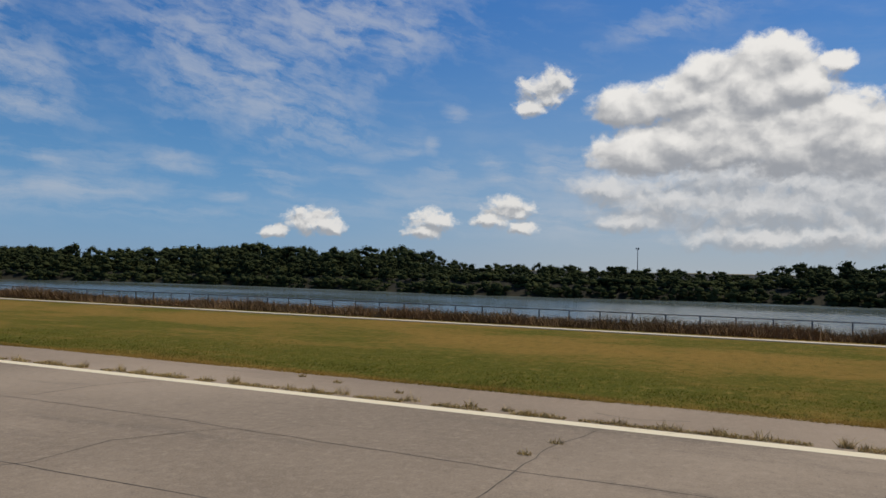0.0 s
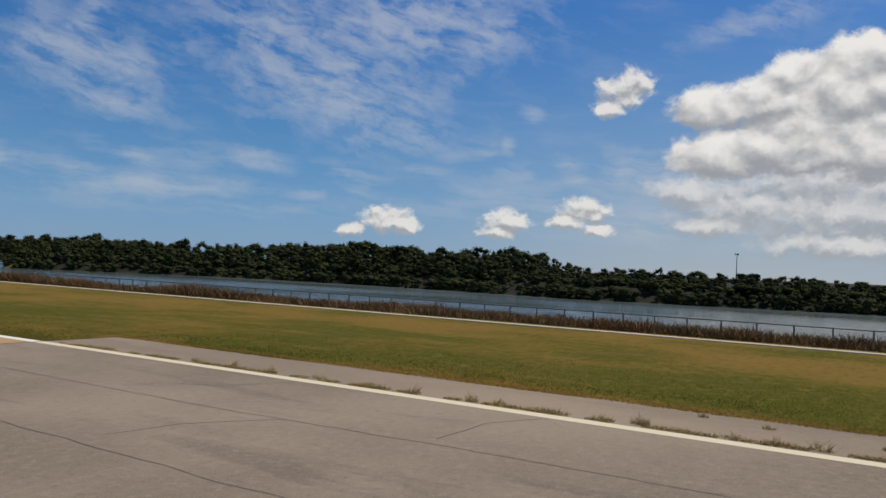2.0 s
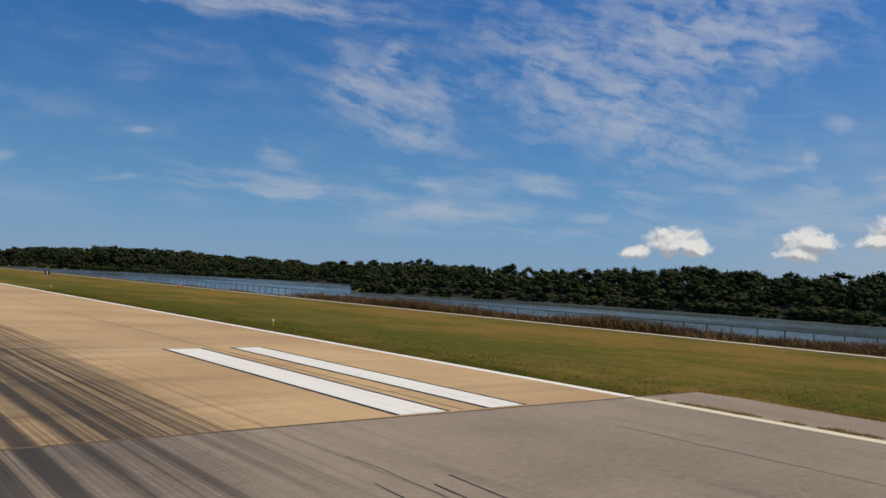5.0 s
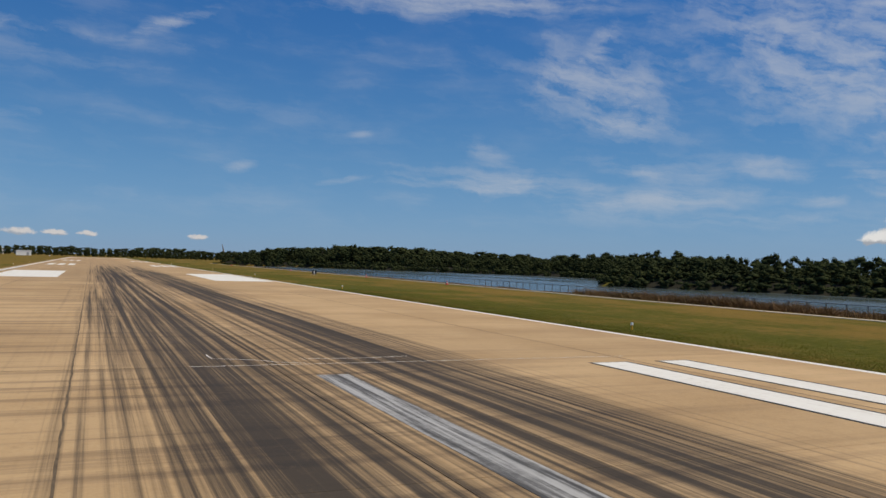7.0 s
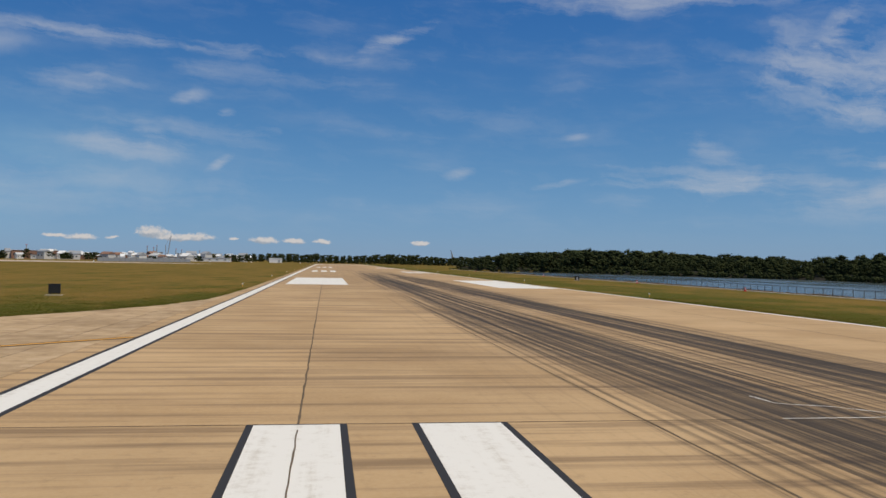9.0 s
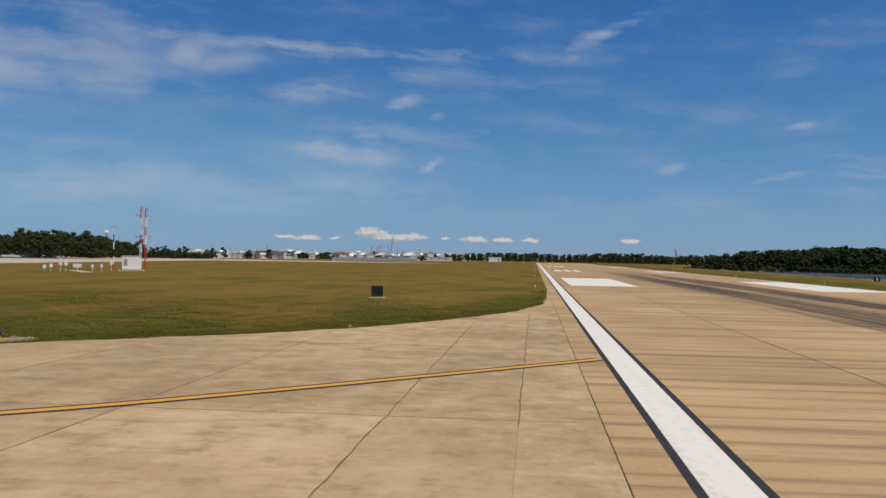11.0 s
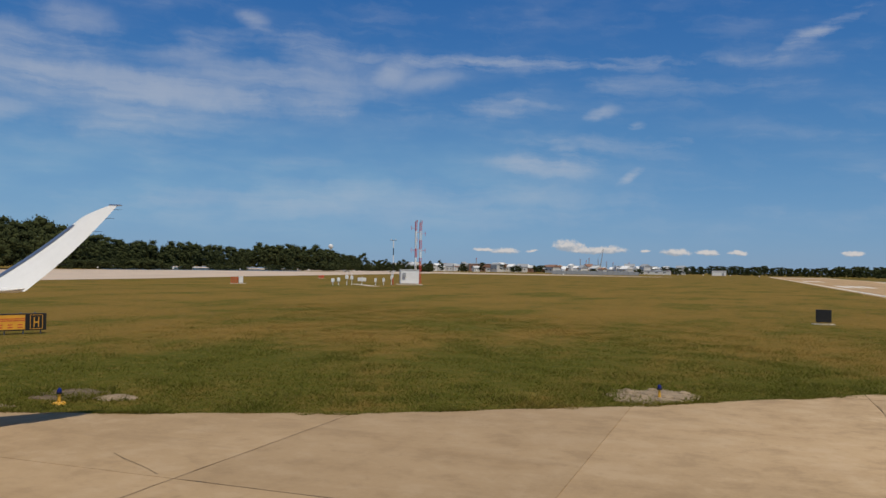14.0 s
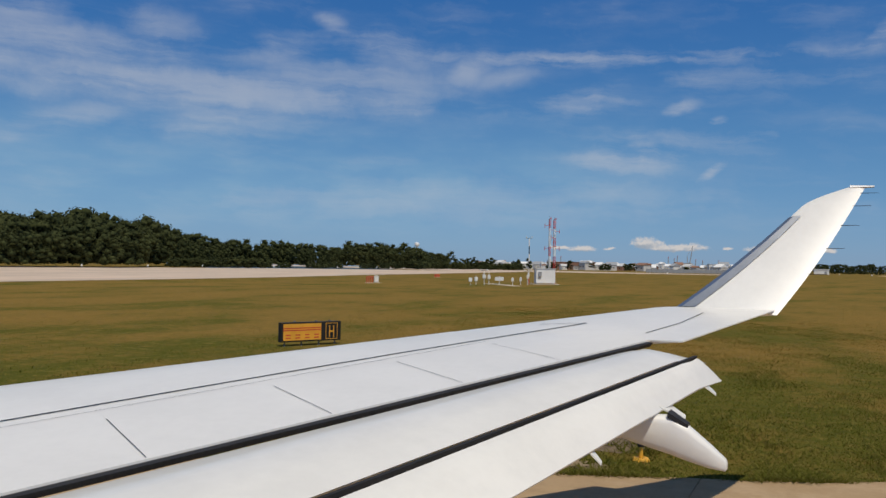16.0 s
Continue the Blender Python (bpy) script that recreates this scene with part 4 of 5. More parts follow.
def line_of_trees():
    pines, oaks, fringe, north, west = [], [], [], [], []
    skyline = []
    # east shore: shrubs at the water, then rows of trees, the last two on the sky
    y = -330.0
    while y < 470:
        shore = far_shore(y)
        for k in range(3):
            fringe.append((shore + rng.uniform(-4, 3), y + rng.uniform(-2, 2), -1.9, rng.uniform(2.4, 4.2), rng.uniform(3.5, 5.5), 5))
        for k in range(3):
            under = float(np.interp(y, TOP_Y, TOP_Z))
            fringe.append((shore + rng.uniform(2, 9), y + rng.uniform(-2, 2), -0.3, min(under * .7, rng.uniform(2.6, 4.6)), rng.uniform(4.5, 7.0), 5))
        for row, (off, low) in enumerate(((4, .62), (11, .80), (18, .92), (25, 1.0), (32, 1.0))):
            px, py = shore + off + rng.uniform(-3, 3), y + rng.uniform(-1.7, 1.7)
            top = float(np.interp(py, TOP_Y, TOP_Z)) * low
            clump = noise.noise(Vector((py * .16, row * 5.0, 2.0)))
            h = max(3.4, top + .1) * (.92 + .18 * clump + rng.uniform(-.12, .12))
            k = int(rng.choice([0, 1, 2, 3, 4], p=[.18, .14, .24, .22, .22] if row > 1 else [.08, .07, .3, .3, .25]))
            w = h * rng.uniform(.75, 1.0) + 2.2 if row < 3 else h * rng.uniform(.5, .8) + 1.6
            spot = (px, py, -0.2, h, w, k)
            if row == 3 and rng.random() < .42:
                skyline.append((*spot[:3], h * rng.uniform(1.0, 1.12), spot[4], k))
            else:
                (pines if k < 2 else oaks).append(spot)
        y += 3.4
    wood("woods_east_pines", pines, LEAF_PINE, "dense dark pines on the far lake shore")
    wood("woods_east_oaks", oaks, LEAF_OAK, "dense dark green broadleaf trees on the far lake shore")
    wood("shore_shrubs", fringe, LEAF_OAK, "low dark shrubs overhanging the far water line")
    for s in skyline[:110]:
        tree(*s, "tall dark pine rising over the far shore woods" if s[5] < 2 else "rounded dark broadleaf tree of the far shore woods", "skyline trees of the far shore")
    for az in np.arange(-29, 21, .45):
        for row in range(3):
            d = float(np.interp(az, [-30, -18, -9, 0, 8, 20], [430, 470, 640, 800, 980, 900])) + row * 30 + rng.uniform(-12, 12)
            if az > 8.6 and rng.random() < (.985 if az < 18 else .92):
                continue
            el = float(np.interp(az, NORTH_AZ, NORTH_EL))
            h = (3.6 + d * math.tan(radians(el))) * rng.uniform(.75, 1.1)
            north.append((22 - d * math.sin(radians(az)), -20 + d * math.cos(radians(az)), 0, h, h * rng.uniform(.9, 1.5) + 2.5, FAR_KINDS[int(rng.integers(0, 5))]))
    for az in np.arange(4, 27, .16):
        if noise.noise(Vector((az * 1.3, 0, 5.0))) < (.22 if az < 14 else .16):
            continue
        d = 860 + rng.uniform(-40, 60)
        h = rng.uniform(3.0, 6.5) if az < 14 else rng.uniform(5.0, 9.5)
        north.append((-10 - d * math.sin(radians(az)), d * math.cos(radians(az)), 0, h, h * rng.uniform(1.2, 2.4) + 2, FAR_KINDS[int(rng.integers(0, 4))]))
    wood("woods_north", north, LEAF_OAK, "distant dark tree belt beyond the runway end")
    for az in np.r_[np.arange(19.5, 61, .36), np.arange(61, 110, 1.3)]:
        for row in range(4):
            d = float(np.interp(az, [20, 26, 34, 41, 46, 54, 100], [760, 740, 700, 690, 400, 360, 360])) + row * 16 + rng.uniform(-7, 7)
            el = float(np.interp(az, WEST_AZ, WEST_EL))
            lump = 1 + .22 * noise.noise(Vector((az * .9, row * 3.0, 1.0))) + (.32 * noise.noise(Vector((az * .55, 1.7, 6.0))) + .08 if az < 42 else 0)
            h = (3.6 + d * math.tan(radians(el)) * (.6, .8, .95, 1.0)[row]) * (rng.uniform(.92, 1.08) if az > 42 else rng.uniform(.72, 1.12)) * lump
            px, py = -34 - d * math.sin(radians(az)), d * math.cos(radians(az))
            if az < 42 and (row < 1 and rng.random() < .6 or noise.noise(Vector((az * 1.1, 2.0, 8.0))) > .38):
                continue
            if az < 25 and rng.random() < .65:
                continue
            west.append((px, py, 0, h, (h * rng.uniform(.7, 1.0) + 2) * (1 if az < 61 else 1.6), int(rng.integers(1, 5))))
    # shrubs on the near bank of the western water
    for az in np.arange(20, 44, .13):
        if noise.noise(Vector((az * .8, 6.0, 3.0))) < -.02 and 29 < az < 38:
            continue
        d = float(np.interp(az, [20, 28, 36, 44], [640, 560, 470, 420])) + rng.uniform(0, 25)
        h = rng.uniform(2.6, 4.6) * (1.5 if az > 38 or az < 29 else 1.0)
        west.append((-34 - d * math.sin(radians(az)), d * math.cos(radians(az)), 0, h, h * 1.5 + 1.5, int(rng.integers(2, 6))))
    wood("woods_west", west, LEAF_OAK, "tall dark woods beyond the far apron")


line_of_trees()

# ---- reeds, weeds, grass ----


def blades(name, mat, centres, heights, width, lean, label, category, parent=None):
    """Three-cornered blades, one island each."""
    n = len(centres)
    a = rng.uniform(0, math.tau, n)
    side = np.c_[np.cos(a), np.sin(a), np.zeros(n)] * (width * rng.uniform(.6, 1.3, n))[:, None]
    tip = np.c_[rng.normal(size=n) * lean, rng.normal(size=n) * lean, np.ones(n)] * heights[:, None]
    v = np.stack([centres - side, centres + side, centres + tip], 1).reshape(-1, 3)
    ob = new(name, raw_mesh(name, v, np.arange(3 * n).reshape(-1, 3), mat))
    if parent:
        ob.parent = parent
        return ob
    return tagged(ob, label, category, kind="stuff")


def reed_bed():
    n = 270000
    y = np.concatenate([rng.uniform(-110, 60, n * 2 // 3), rng.uniform(60, 330, n // 3)])
    x = rng.uniform(73.2, 83.0, len(y))
    clump = np.array([noise.noise(Vector((a * .25, b * .12, 0))) for a, b in zip(x, y)])
    keep = rng.random(len(x)) < np.clip(.75 + clump, .1, 1)
    x, y, clump = x[keep], y[keep], clump[keep]
    z = np.array([ground_z(a, b) for a, b in zip(x, y)])
    low = np.where(y > 66 + 3 * clump, .32, 1.0)
    tall = np.array([noise.noise(Vector((a * .5, b * .45, 4))) for a, b in zip(x, y)])
    h = low * (np.clip(.78 + .45 * clump + .5 * tall, .35, 1.5) * rng.uniform(.55, 1.1, len(x)) - z * .2)
    blades("reed_bed", REED, np.c_[x, y, z - .05], h * 1.1, .038, .55, "dense brown and russet reeds along the lake bank", "reeds")


reed_bed()


def near_grass():
    # rough verge beside the taxiway and along the asphalt
    n = 380000
    u = rng.random(n) ** 2.5
    i = rng.choice(len(FLARE) - 2, n, p=[.03, .03, .05, .07, .08, .08, .09, .1, .12, .12, .11, .08, .04])
    f = np.array(FLARE)
    s = rng.random(n)[:, None]
    base = f[i] * (1 - s) + f[i + 1] * s
    d = f[i + 1] - f[i]
    nrm = np.c_[d[:, 1], -d[:, 0]] / np.linalg.norm(d, axis=1)[:, None]
    nrm *= np.sign((nrm * np.array([-.6, .8])).sum(1))[:, None]
    edge = np.array([noise.noise(Vector((a * .7, b * .7, 3.0))) + .6 * noise.noise(Vector((a * 2.6, b * 2.6, 1.0))) for a, b in base])
    p = base + nrm * (-.08 - .32 * np.clip(edge, 0, 1) + 60 * u)[:, None]
    k = (p[:, 0] > -90) & (p[:, 0] < -2.0)
    p = p[k]
    cl = np.array([noise.noise(Vector((a * .6, b * .6, 7))) for a, b in p])
    h = np.clip(.065 + .10 * cl, .03, .2) * rng.uniform(.6, 1.3, len(p)) * (1 - .75 * u[k])
    blades("grass_verge", BLADE, np.c_[p, np.full(len(p), -.04)], h + .01, .016, 1.1, "ragged green and straw-coloured grass along the taxiway edge", "grass")
    n = 160000
    y = rng.uniform(-72, 70, n)
    rim = np.where(y > -19.2, 42.28, 45.45)
    x = rim + 9.0 * rng.random(n) ** 2.6
    cl = np.array([noise.noise(Vector((a * .8, b * .35, 2))) for a, b in zip(x, y)])
    h = np.clip(.07 + .10 * cl, .02, .25) * rng.uniform(.6, 1.3, n) * np.exp(-(x - rim) / 5)
    blades("grass_verge", BLADE, np.c_[x, y, np.full(n, -.04)], h + .02, .016, 1.1, "ragged browning grass fringe beside the asphalt", "grass")


near_grass()


def weed_tuft(x, y, r, h, n, label="dry straw-coloured weed tuft growing from a pavement crack"):
    ob = thing("weed_tuft", pose(x, y, 0.0), label, "weed", "weeds on the asphalt edge")
    a, d = rng.uniform(0, math.tau, n), r * np.sqrt(rng.random(n))
    p = np.c_[np.cos(a) * d * 0.5, np.sin(a) * d * 1.1, np.full(n, -.01)]
    blades("stalk_clump", STRAW, p, h * rng.uniform(.3, 1.0, n) * (1.1 - .6 * d / r), .012, .5, "", "", ob)


for y in (-61.5, -60.2, -59.6, -58.0, -57.2, -55.8, -55.0, -51.8, -50.6, -49.4, -46.9, -46.0, -45.2, -43.0, -42.2, -41.1, -39.3, -38.6, -36.4, -35.2, -33.0, -31.1, -29.5, -27.4, -25.6):
    weed_tuft(42.38 + rng.uniform(0, .28), y + rng.uniform(-.3, .3), rng.uniform(.14, .36), rng.uniform(.20, .40), int(rng.uniform(50, 130)))
for x, y in ((38.3, -54.1), (39.6, -54.3), (43.6, -48.2), (44.3, -45.6), (44.8, -43.9)):
    weed_tuft(x, y, .14, .2, 70)


def weed_strip():
    n = 16000
    y = rng.uniform(-66, -20, n)
    x = 42.25 + np.abs(rng.normal(scale=.14, size=n))
    cl = np.array([noise.noise(Vector((1, b * .9, 2))) for b in y])
    k = cl > -.12
    blades("weed_strip", STRAW, np.c_[x, y, np.zeros(n)][k], (.07 + .14 * cl[k]) * rng.uniform(.5, 1.2, k.sum()), .012, .6, "sparse dry weeds along the painted line", "weeds")


weed_strip()

# ---- lake fence ----


def fence():
    x, h = 84.0, 1.85
    zb = ground_z(x, 0)
    ob = thing("fence", pose(x, 0, zb), "chain-link perimeter fence on galvanised posts at the lake edge", "fence")
    bm = rod(bmnew(), (0, 0, 0), (0, 0, h), .06, .06, 8)
    rod(bm, (0, 0, h), (0, 0, h + .07), .07, .02, 8)
    post_mesh = mesh_of("post", bm, GALV)
    y = -130.0
    while y < 300:
        p = new("post", post_mesh)
        p.parent = ob
        p.location = (0, y, 0)
        y += 2.44
    part("top_rail", rod(bmnew(), (0, -130, h), (0, 300, h), .042, .042, 6), GALV, ob)
    part("tension_wire", rod(bmnew(), (0, -130, .1), (0, 300, .1), .008, .008, 4), GALV, ob)
    return zb


FENCE_Z = fence()


def fence_sign(y):
    ob = thing("fence_sign", pose(83.9, y, FENCE_Z + 1.0), "small white warning sign on the perimeter fence", "sign", "fence signs")
    part("plate", box(bmnew(), -.02, .0, -.22, .22, 0, .35, .004), WHITE, ob)
    bm = bmnew()
    for k in range(3):
        box(bm, -.026, -.021, -.15, .15, .08 + .09 * k, .11 + .09 * k)
    part("lettering", bm, GREY, ob)


for y in (-16.0, -44.0, 8.0, 30.0):
    fence_sign(y)

# ---- airfield things ----


def distance_sign(x, y, turn, number, label):
    ob = thing("distance_sign", pose(x, y, -0.03, 0, 0, turn) @ Matrix.Scale(0.85, 4), label, "sign", "runway distance signs")
    part("cabinet", box(bmnew(), -.6, .6, -.12, .12, .18, 1.25, .02), BLACK, ob)
    for s in (-.4, .4):
        part("leg", rod(bmnew(), (s, 0, 0), (s, 0, .2), .04, .03), GALV, ob)
    part("footing", box(bmnew(), -.85, .85, -.5, .5, -.02, .05, .01), PATH_MAT, ob)
    if number:
        bm = bmnew()
        box(bm, -.09, .09, -.128, -.1215, .32, 1.1)
        box(bm, -.17, -.09, -.128, -.1215, .93, 1.03)
        box(bm, -.2, .2, -.128, -.1215, .26, .34)
        part("numeral", bm, WHITE, ob, "white numeral 1")


distance_sign(62.5, 156.5, -12, True, "black runway distance sign with a white 1")
distance_sign(-16.9, 61.6, 186, False, "black cabinet of a runway distance sign seen from behind")


def holding_sign(x, y, turn):
    ob = thing("taxiway_sign", pose(x, y, -0.03, 0, 0, turn) @ Matrix.Diagonal((0.95, 1, 0.92, 1)), "yellow and black taxiway sign reading H", "sign")
    part("cabinet", box(bmnew(), -1.55, 1.55, -.12, .12, .2, 1.12, .02), BLACK, ob)
    part("yellow_face", box(bmnew(), -1.42, .5, -.128, -.121, .27, 1.05), SIGN_YELLOW, ob, "yellow holding pattern face")
    bm = bmnew()
    for z in (.72, .82):
        box(bm, -1.42, .5, -.134, -.1285, z, z + .045)
    for z in (.36, .5):
        for k in range(4):
            box(bm, -1.3 + .48 * k, -1.06 + .48 * k, -.134, -.1285, z, z + .05)
    part("bars", bm, RED, ob, "dark red holding bars")
    bm = bmnew()
    for a, b, c, d in ((.74, 1.36, .27, .295), (.74, 1.36, 1.02, 1.045), (.74, .765, .27, 1.045), (1.335, 1.36, .27, 1.045)):
        box(bm, a, b, -.128, -.121, c, d)
    part("border", bm, SIGN_YELLOW, ob)
    cu = bpy.data.curves.new("letter", "FONT")
    cu.body, cu.size, cu.extrude, cu.align_x = "H", .82, .003, "CENTER"
    cu.materials.append(SIGN_YELLOW)
    le = new("letter", cu)
    le.parent = ob
    le.matrix_basis = pose(1.05, -.126, .36, 90, 0, 0) @ Matrix.Diagonal((.55, 1, 1, 1))
    for s in (-1.3, -.45, .45, 1.3):
        part("leg", rod(bmnew(), (s, 0, -.02), (s, 0, .22), .04, .03), GALV, ob)
    for s in (-.8, .3, 1.0):
        part("lifting_eye", box(bmnew(), s - .05, s + .05, -.04, .04, 1.115, 1.18, .01), GALV, ob)


holding_sign(-56.2, 28.0, 62)


def edge_light(x, y, s=0.85):
    ob = thing("taxiway_light", pose(x, y, -0.02) @ Matrix.Scale(s, 4), "blue taxiway edge light on a yellow stem", "light", "taxiway edge lights")
    part("base_plate", rod(bmnew(), (0, 0, -.01), (0, 0, .05), .2, .17, 14), YELLOW, ob)
    part("stem", rod(bmnew(), (0, 0, .05), (0, 0, .3), .05, .04, 10), YELLOW, ob)
    part("collar", rod(bmnew(), (0, 0, .3), (0, 0, .35), .085, .085, 12), BLACK, ob)
    bm = rod(bmnew(), (0, 0, .35), (0, 0, .43), .07, .066, 12)
    rod(bm, (0, 0, .43), (0, 0, .47), .066, .02, 12)
    part("lens", bm, BLUE, ob)


edge_light(-24.56, 21.15)
edge_light(-38.72, 13.45)
edge_light(-12.6, 31.9, 0.5)
edge_light(-54.0, 8.6)


def dirt_patch(x, y, rx, ry, seed, mat, label, weeds):
    """Low mound with a ragged rim, tufts and stones over it."""
    bm = bmnew()
    rings = []
    for j, (f, z) in enumerate(((.35, .026), (.7, .016), (1.0, -.024))):
        ring = []
        for k in range(48):
            a = k * math.tau / 48
            r = f * (1 + .30 * noise.noise(Vector((math.cos(a) * 1.6, math.sin(a) * 1.6, seed))) + .16 * noise.noise(Vector((math.cos(a) * 5, math.sin(a) * 5, seed + 3))))
            ring.append(bm.verts.new((x + rx * r * math.cos(a), y + ry * r * math.sin(a), z + (.012 * noise.noise(Vector((k * .9, j * 2.0, seed))) if j < 2 else 0))))
        rings.append(ring)
    bm.faces.new(rings[0])
    for a, b in zip(rings, rings[1:]):
        for k in range(48):
            bm.faces.new((a[k], a[(k + 1) % 48], b[(k + 1) % 48], b[k]))
    tagged(part("dirt_patch", bm, mat), label, "dirt patch")
    n = weeds
    a, d = rng.uniform(0, math.tau, n), np.sqrt(rng.random(n)) * 1.25
    p = np.c_[x + rx * d * np.cos(a), y + ry * d * np.sin(a)]
    k = np.array([noise.noise(Vector((q[0] * 1.3, q[1] * 1.3, seed))) for q in p]) > .08
    p = p[k]
    blades("rough_grass", BLADE, np.c_[p, np.full(len(p), -.02)], rng.uniform(.06, .22, len(p)), .02, 1.0, "rough grass tufts over a bare patch", "grass")
    for q in range(max(2, int(9 * rx * ry))):
        s = rng.uniform(.05, .16)
        bm = bmnew()
        bmesh.ops.create_icosphere(bm, subdivisions=2, radius=s)
        for v in bm.verts:
            v.co = Vector((v.co.x * rng.uniform(1.0, 1.35), v.co.y * rng.uniform(.9, 1.2), v.co.z * rng.uniform(.35, .5)))
        st = part("stone", bm, mat)
        st.location = (x + rng.uniform(-.7, .7) * rx, y + rng.uniform(-.7, .7) * ry, 0.015)
        tagged(st, "flat pale stone lying on the bare patch", "stone", "stones on the bare patch")


dirt_patch(-24.8, 21.55, 1.35, 1.45, 3.0, DIRT_PALE, "round pale stony patch ringing a taxiway edge light", 700)
dirt_patch(-39.65, 14.75, 1.05, 0.95, 8.0, DIRT, "dark stony earth patch with weeds beside an edge light", 1500)
dirt_patch(-38.15, 14.8, 0.62, 0.5, 5.0, DIRT_PALE, "pale bare earth patch in rough grass", 250)
dirt_patch(-39.7, 12.5, 0.72, 0.26, 6.0, DIRT_PALE, "narrow pale gravel patch at the taxiway edge", 150)


def shelter(x, y, turn):
    ob = thing("equipment_shelter", pose(x, y, -0.03, 0, 0, turn), "white metal equipment shelter on a concrete pad", "shelter")
    part("pad", box(bmnew(), -2.6, 2.6, -1.9, 1.9, -.02, .15, .02), PATH_MAT, ob)
    part("body", box(bmnew(), -1.9, 1.9, -1.3, 1.3, .3, 3.05, .04), ROOF_WHITE, ob)
    part("roof", box(bmnew(), -2.0, 2.0, -1.4, 1.4, 3.05, 3.18, .02), ROOF, ob)
    part("door", box(bmnew(), 1.9, 1.94, -.45, .45, .35, 2.4, .01), GREY, ob)
    part("air_unit", box(bmnew(), -1.5, -.85, -1.62, -1.305, 1.6, 2.5, .03), GREY, ob)
    for sx in (-1.6, 1.6):
        for sy in (-1.0, 1.0):
            part("foot", box(bmnew(), sx - .12, sx + .12, sy - .12, sy + .12, .15, .3), GREY, ob)


shelter(-87.0, 154.0, 28)


def lattice_tower(x, y, h, r, reds, arms, label):
    ob = thing("radio_tower", pose(x, y, -0.03, 0, 0, 20), label, "tower", "paired radio towers")
    bands = 7
    for k in range(bands):
        z0, z1 = h * k / bands, h * (k + 1) / bands
        bm = bmnew()
        pts = [(r * math.cos(a), r * math.sin(a)) for a in (0.3, 2.39, 4.49)]
        for i in range(3):
            (ax, ay), (bx, by) = pts[i], pts[(i + 1) % 3]
            rod(bm, (ax, ay, z0), (ax, ay, z1), .045, .045, 6)
            n = 4
            for j in range(n):
                u0, u1 = z0 + (z1 - z0) * j / n, z0 + (z1 - z0) * (j + 1) / n
                rod(bm, (ax, ay, u0), (bx, by, u1), .02, .02, 4)
                rod(bm, (ax, ay, u1), (bx, by, u1), .02, .02, 4)
        part("lattice_section", bm, RED if k in reds else WHITE, ob)
    for f, a in arms:
        bm = bmnew()
        d, z = Vector((math.cos(a), math.sin(a), 0)), h * f
        rod(bm, d * r * .7 + Vector((0, 0, z)), d * (r + .8) + Vector((0, 0, z)), .045, .045, 6)
        rod(bm, d * (r + .8) + Vector((0, 0, z - .45)), d * (r + .8) + Vector((0, 0, z + .45)), .045, .045, 6)
        part("antenna", bm, RED, ob)
    part("top_rod", rod(bmnew(), (0, 0, h), (0, 0, h + .7), .05, .02, 6), GALV, ob)
    part("top_lamp", rod(bmnew(), (r, 0, h), (r, 0, h + .4), .11, .08, 8), RED, ob)


lattice_tower(-86.9, 159.7, 13.2, .27, (0, 1, 2, 4, 6), ((.55, .2), (.57, 2.8), (.82, .2), (.84, 2.8), (.72, 4.0)), "slender red and white lattice radio tower with side antennas")
lattice_tower(-87.75, 159.2, 13.3, .22, (0, 3, 6), ((.55, 2.9), (.9, 2.9)), "slim mostly white lattice mast beside the red tower")


def banded_pole(x, y, h):
    ob = thing("wind_sensor_pole", pose(x, y, -0.03), "black and white banded sensor pole with a red foot", "pole")
    for k in range(6):
        part("band", rod(bmnew(), (0, 0, h * k / 6), (0, 0, h * (k + 1) / 6), .10, .095, 8), BLACK if k in (2, 4) else RED if k == 0 else ROOF_WHITE, ob)
    part("cross_arm", box(bmnew(), -.6, .6, -.05, .05, h, h + .08), GALV, ob)
    for s in (-.55, .55):
        part("sensor", rod(bmnew(), (s, 0, h + .08), (s, 0, h + .35), .07, .09, 8), WHITE, ob)


banded_pole(-88.9, 150.0, 9.0)


def instrument(x, y, h, w, top):
    ob = thing("weather_instrument", pose(x, y, -0.03, 0, 0, rng.uniform(0, 40)), "white weather instrument on a short post", "instrument", "weather station instruments")
    part("post", rod(bmnew(), (0, 0, -.02), (0, 0, h), .07, .06, 8), ROOF_WHITE, ob)
    part("housing", box(bmnew(), -w, w, -.25, .25, h * .45, h * .45 + .7, .03), ROOF_WHITE, ob)
    if top:
        part("arm", box(bmnew(), -.7, .7, -.05, .05, h, h + .08), GALV, ob)
        for s in (-.6, .6):
            part("head", box(bmnew(), s - .14, s + .14, -.1, .1, h + .06, h + .3, .02), WHITE, ob)


for x, y, h, w, top in ((-95.6, 136.8, 1.3, .3, False), (-94.9, 137.8, 1.6, .28, False), (-93.9, 139.3, 2.6, .25, True), (-93.3, 140.2, 2.4, .22, False), (-91.8, 141.6, 1.7, .8, False),
                     (-90.1, 144.2, 1.4, .2, False), (-89.0, 145.6, 1.5, .16, False), (-88.6, 148.6, 2.6, .22, True)):
    instrument(x, y, h, w, top)
bm = box(bmnew(), -1.0, 1.0, -9, 9, -.03, .03, .01)
pad = part("gravel_pad", bm, PATH_MAT)
pad.matrix_basis = pose(-91.5, 142.0, -0.01, 0, 0, 38)
tagged(pad, "pale gravel strip under the weather instruments", "pad")


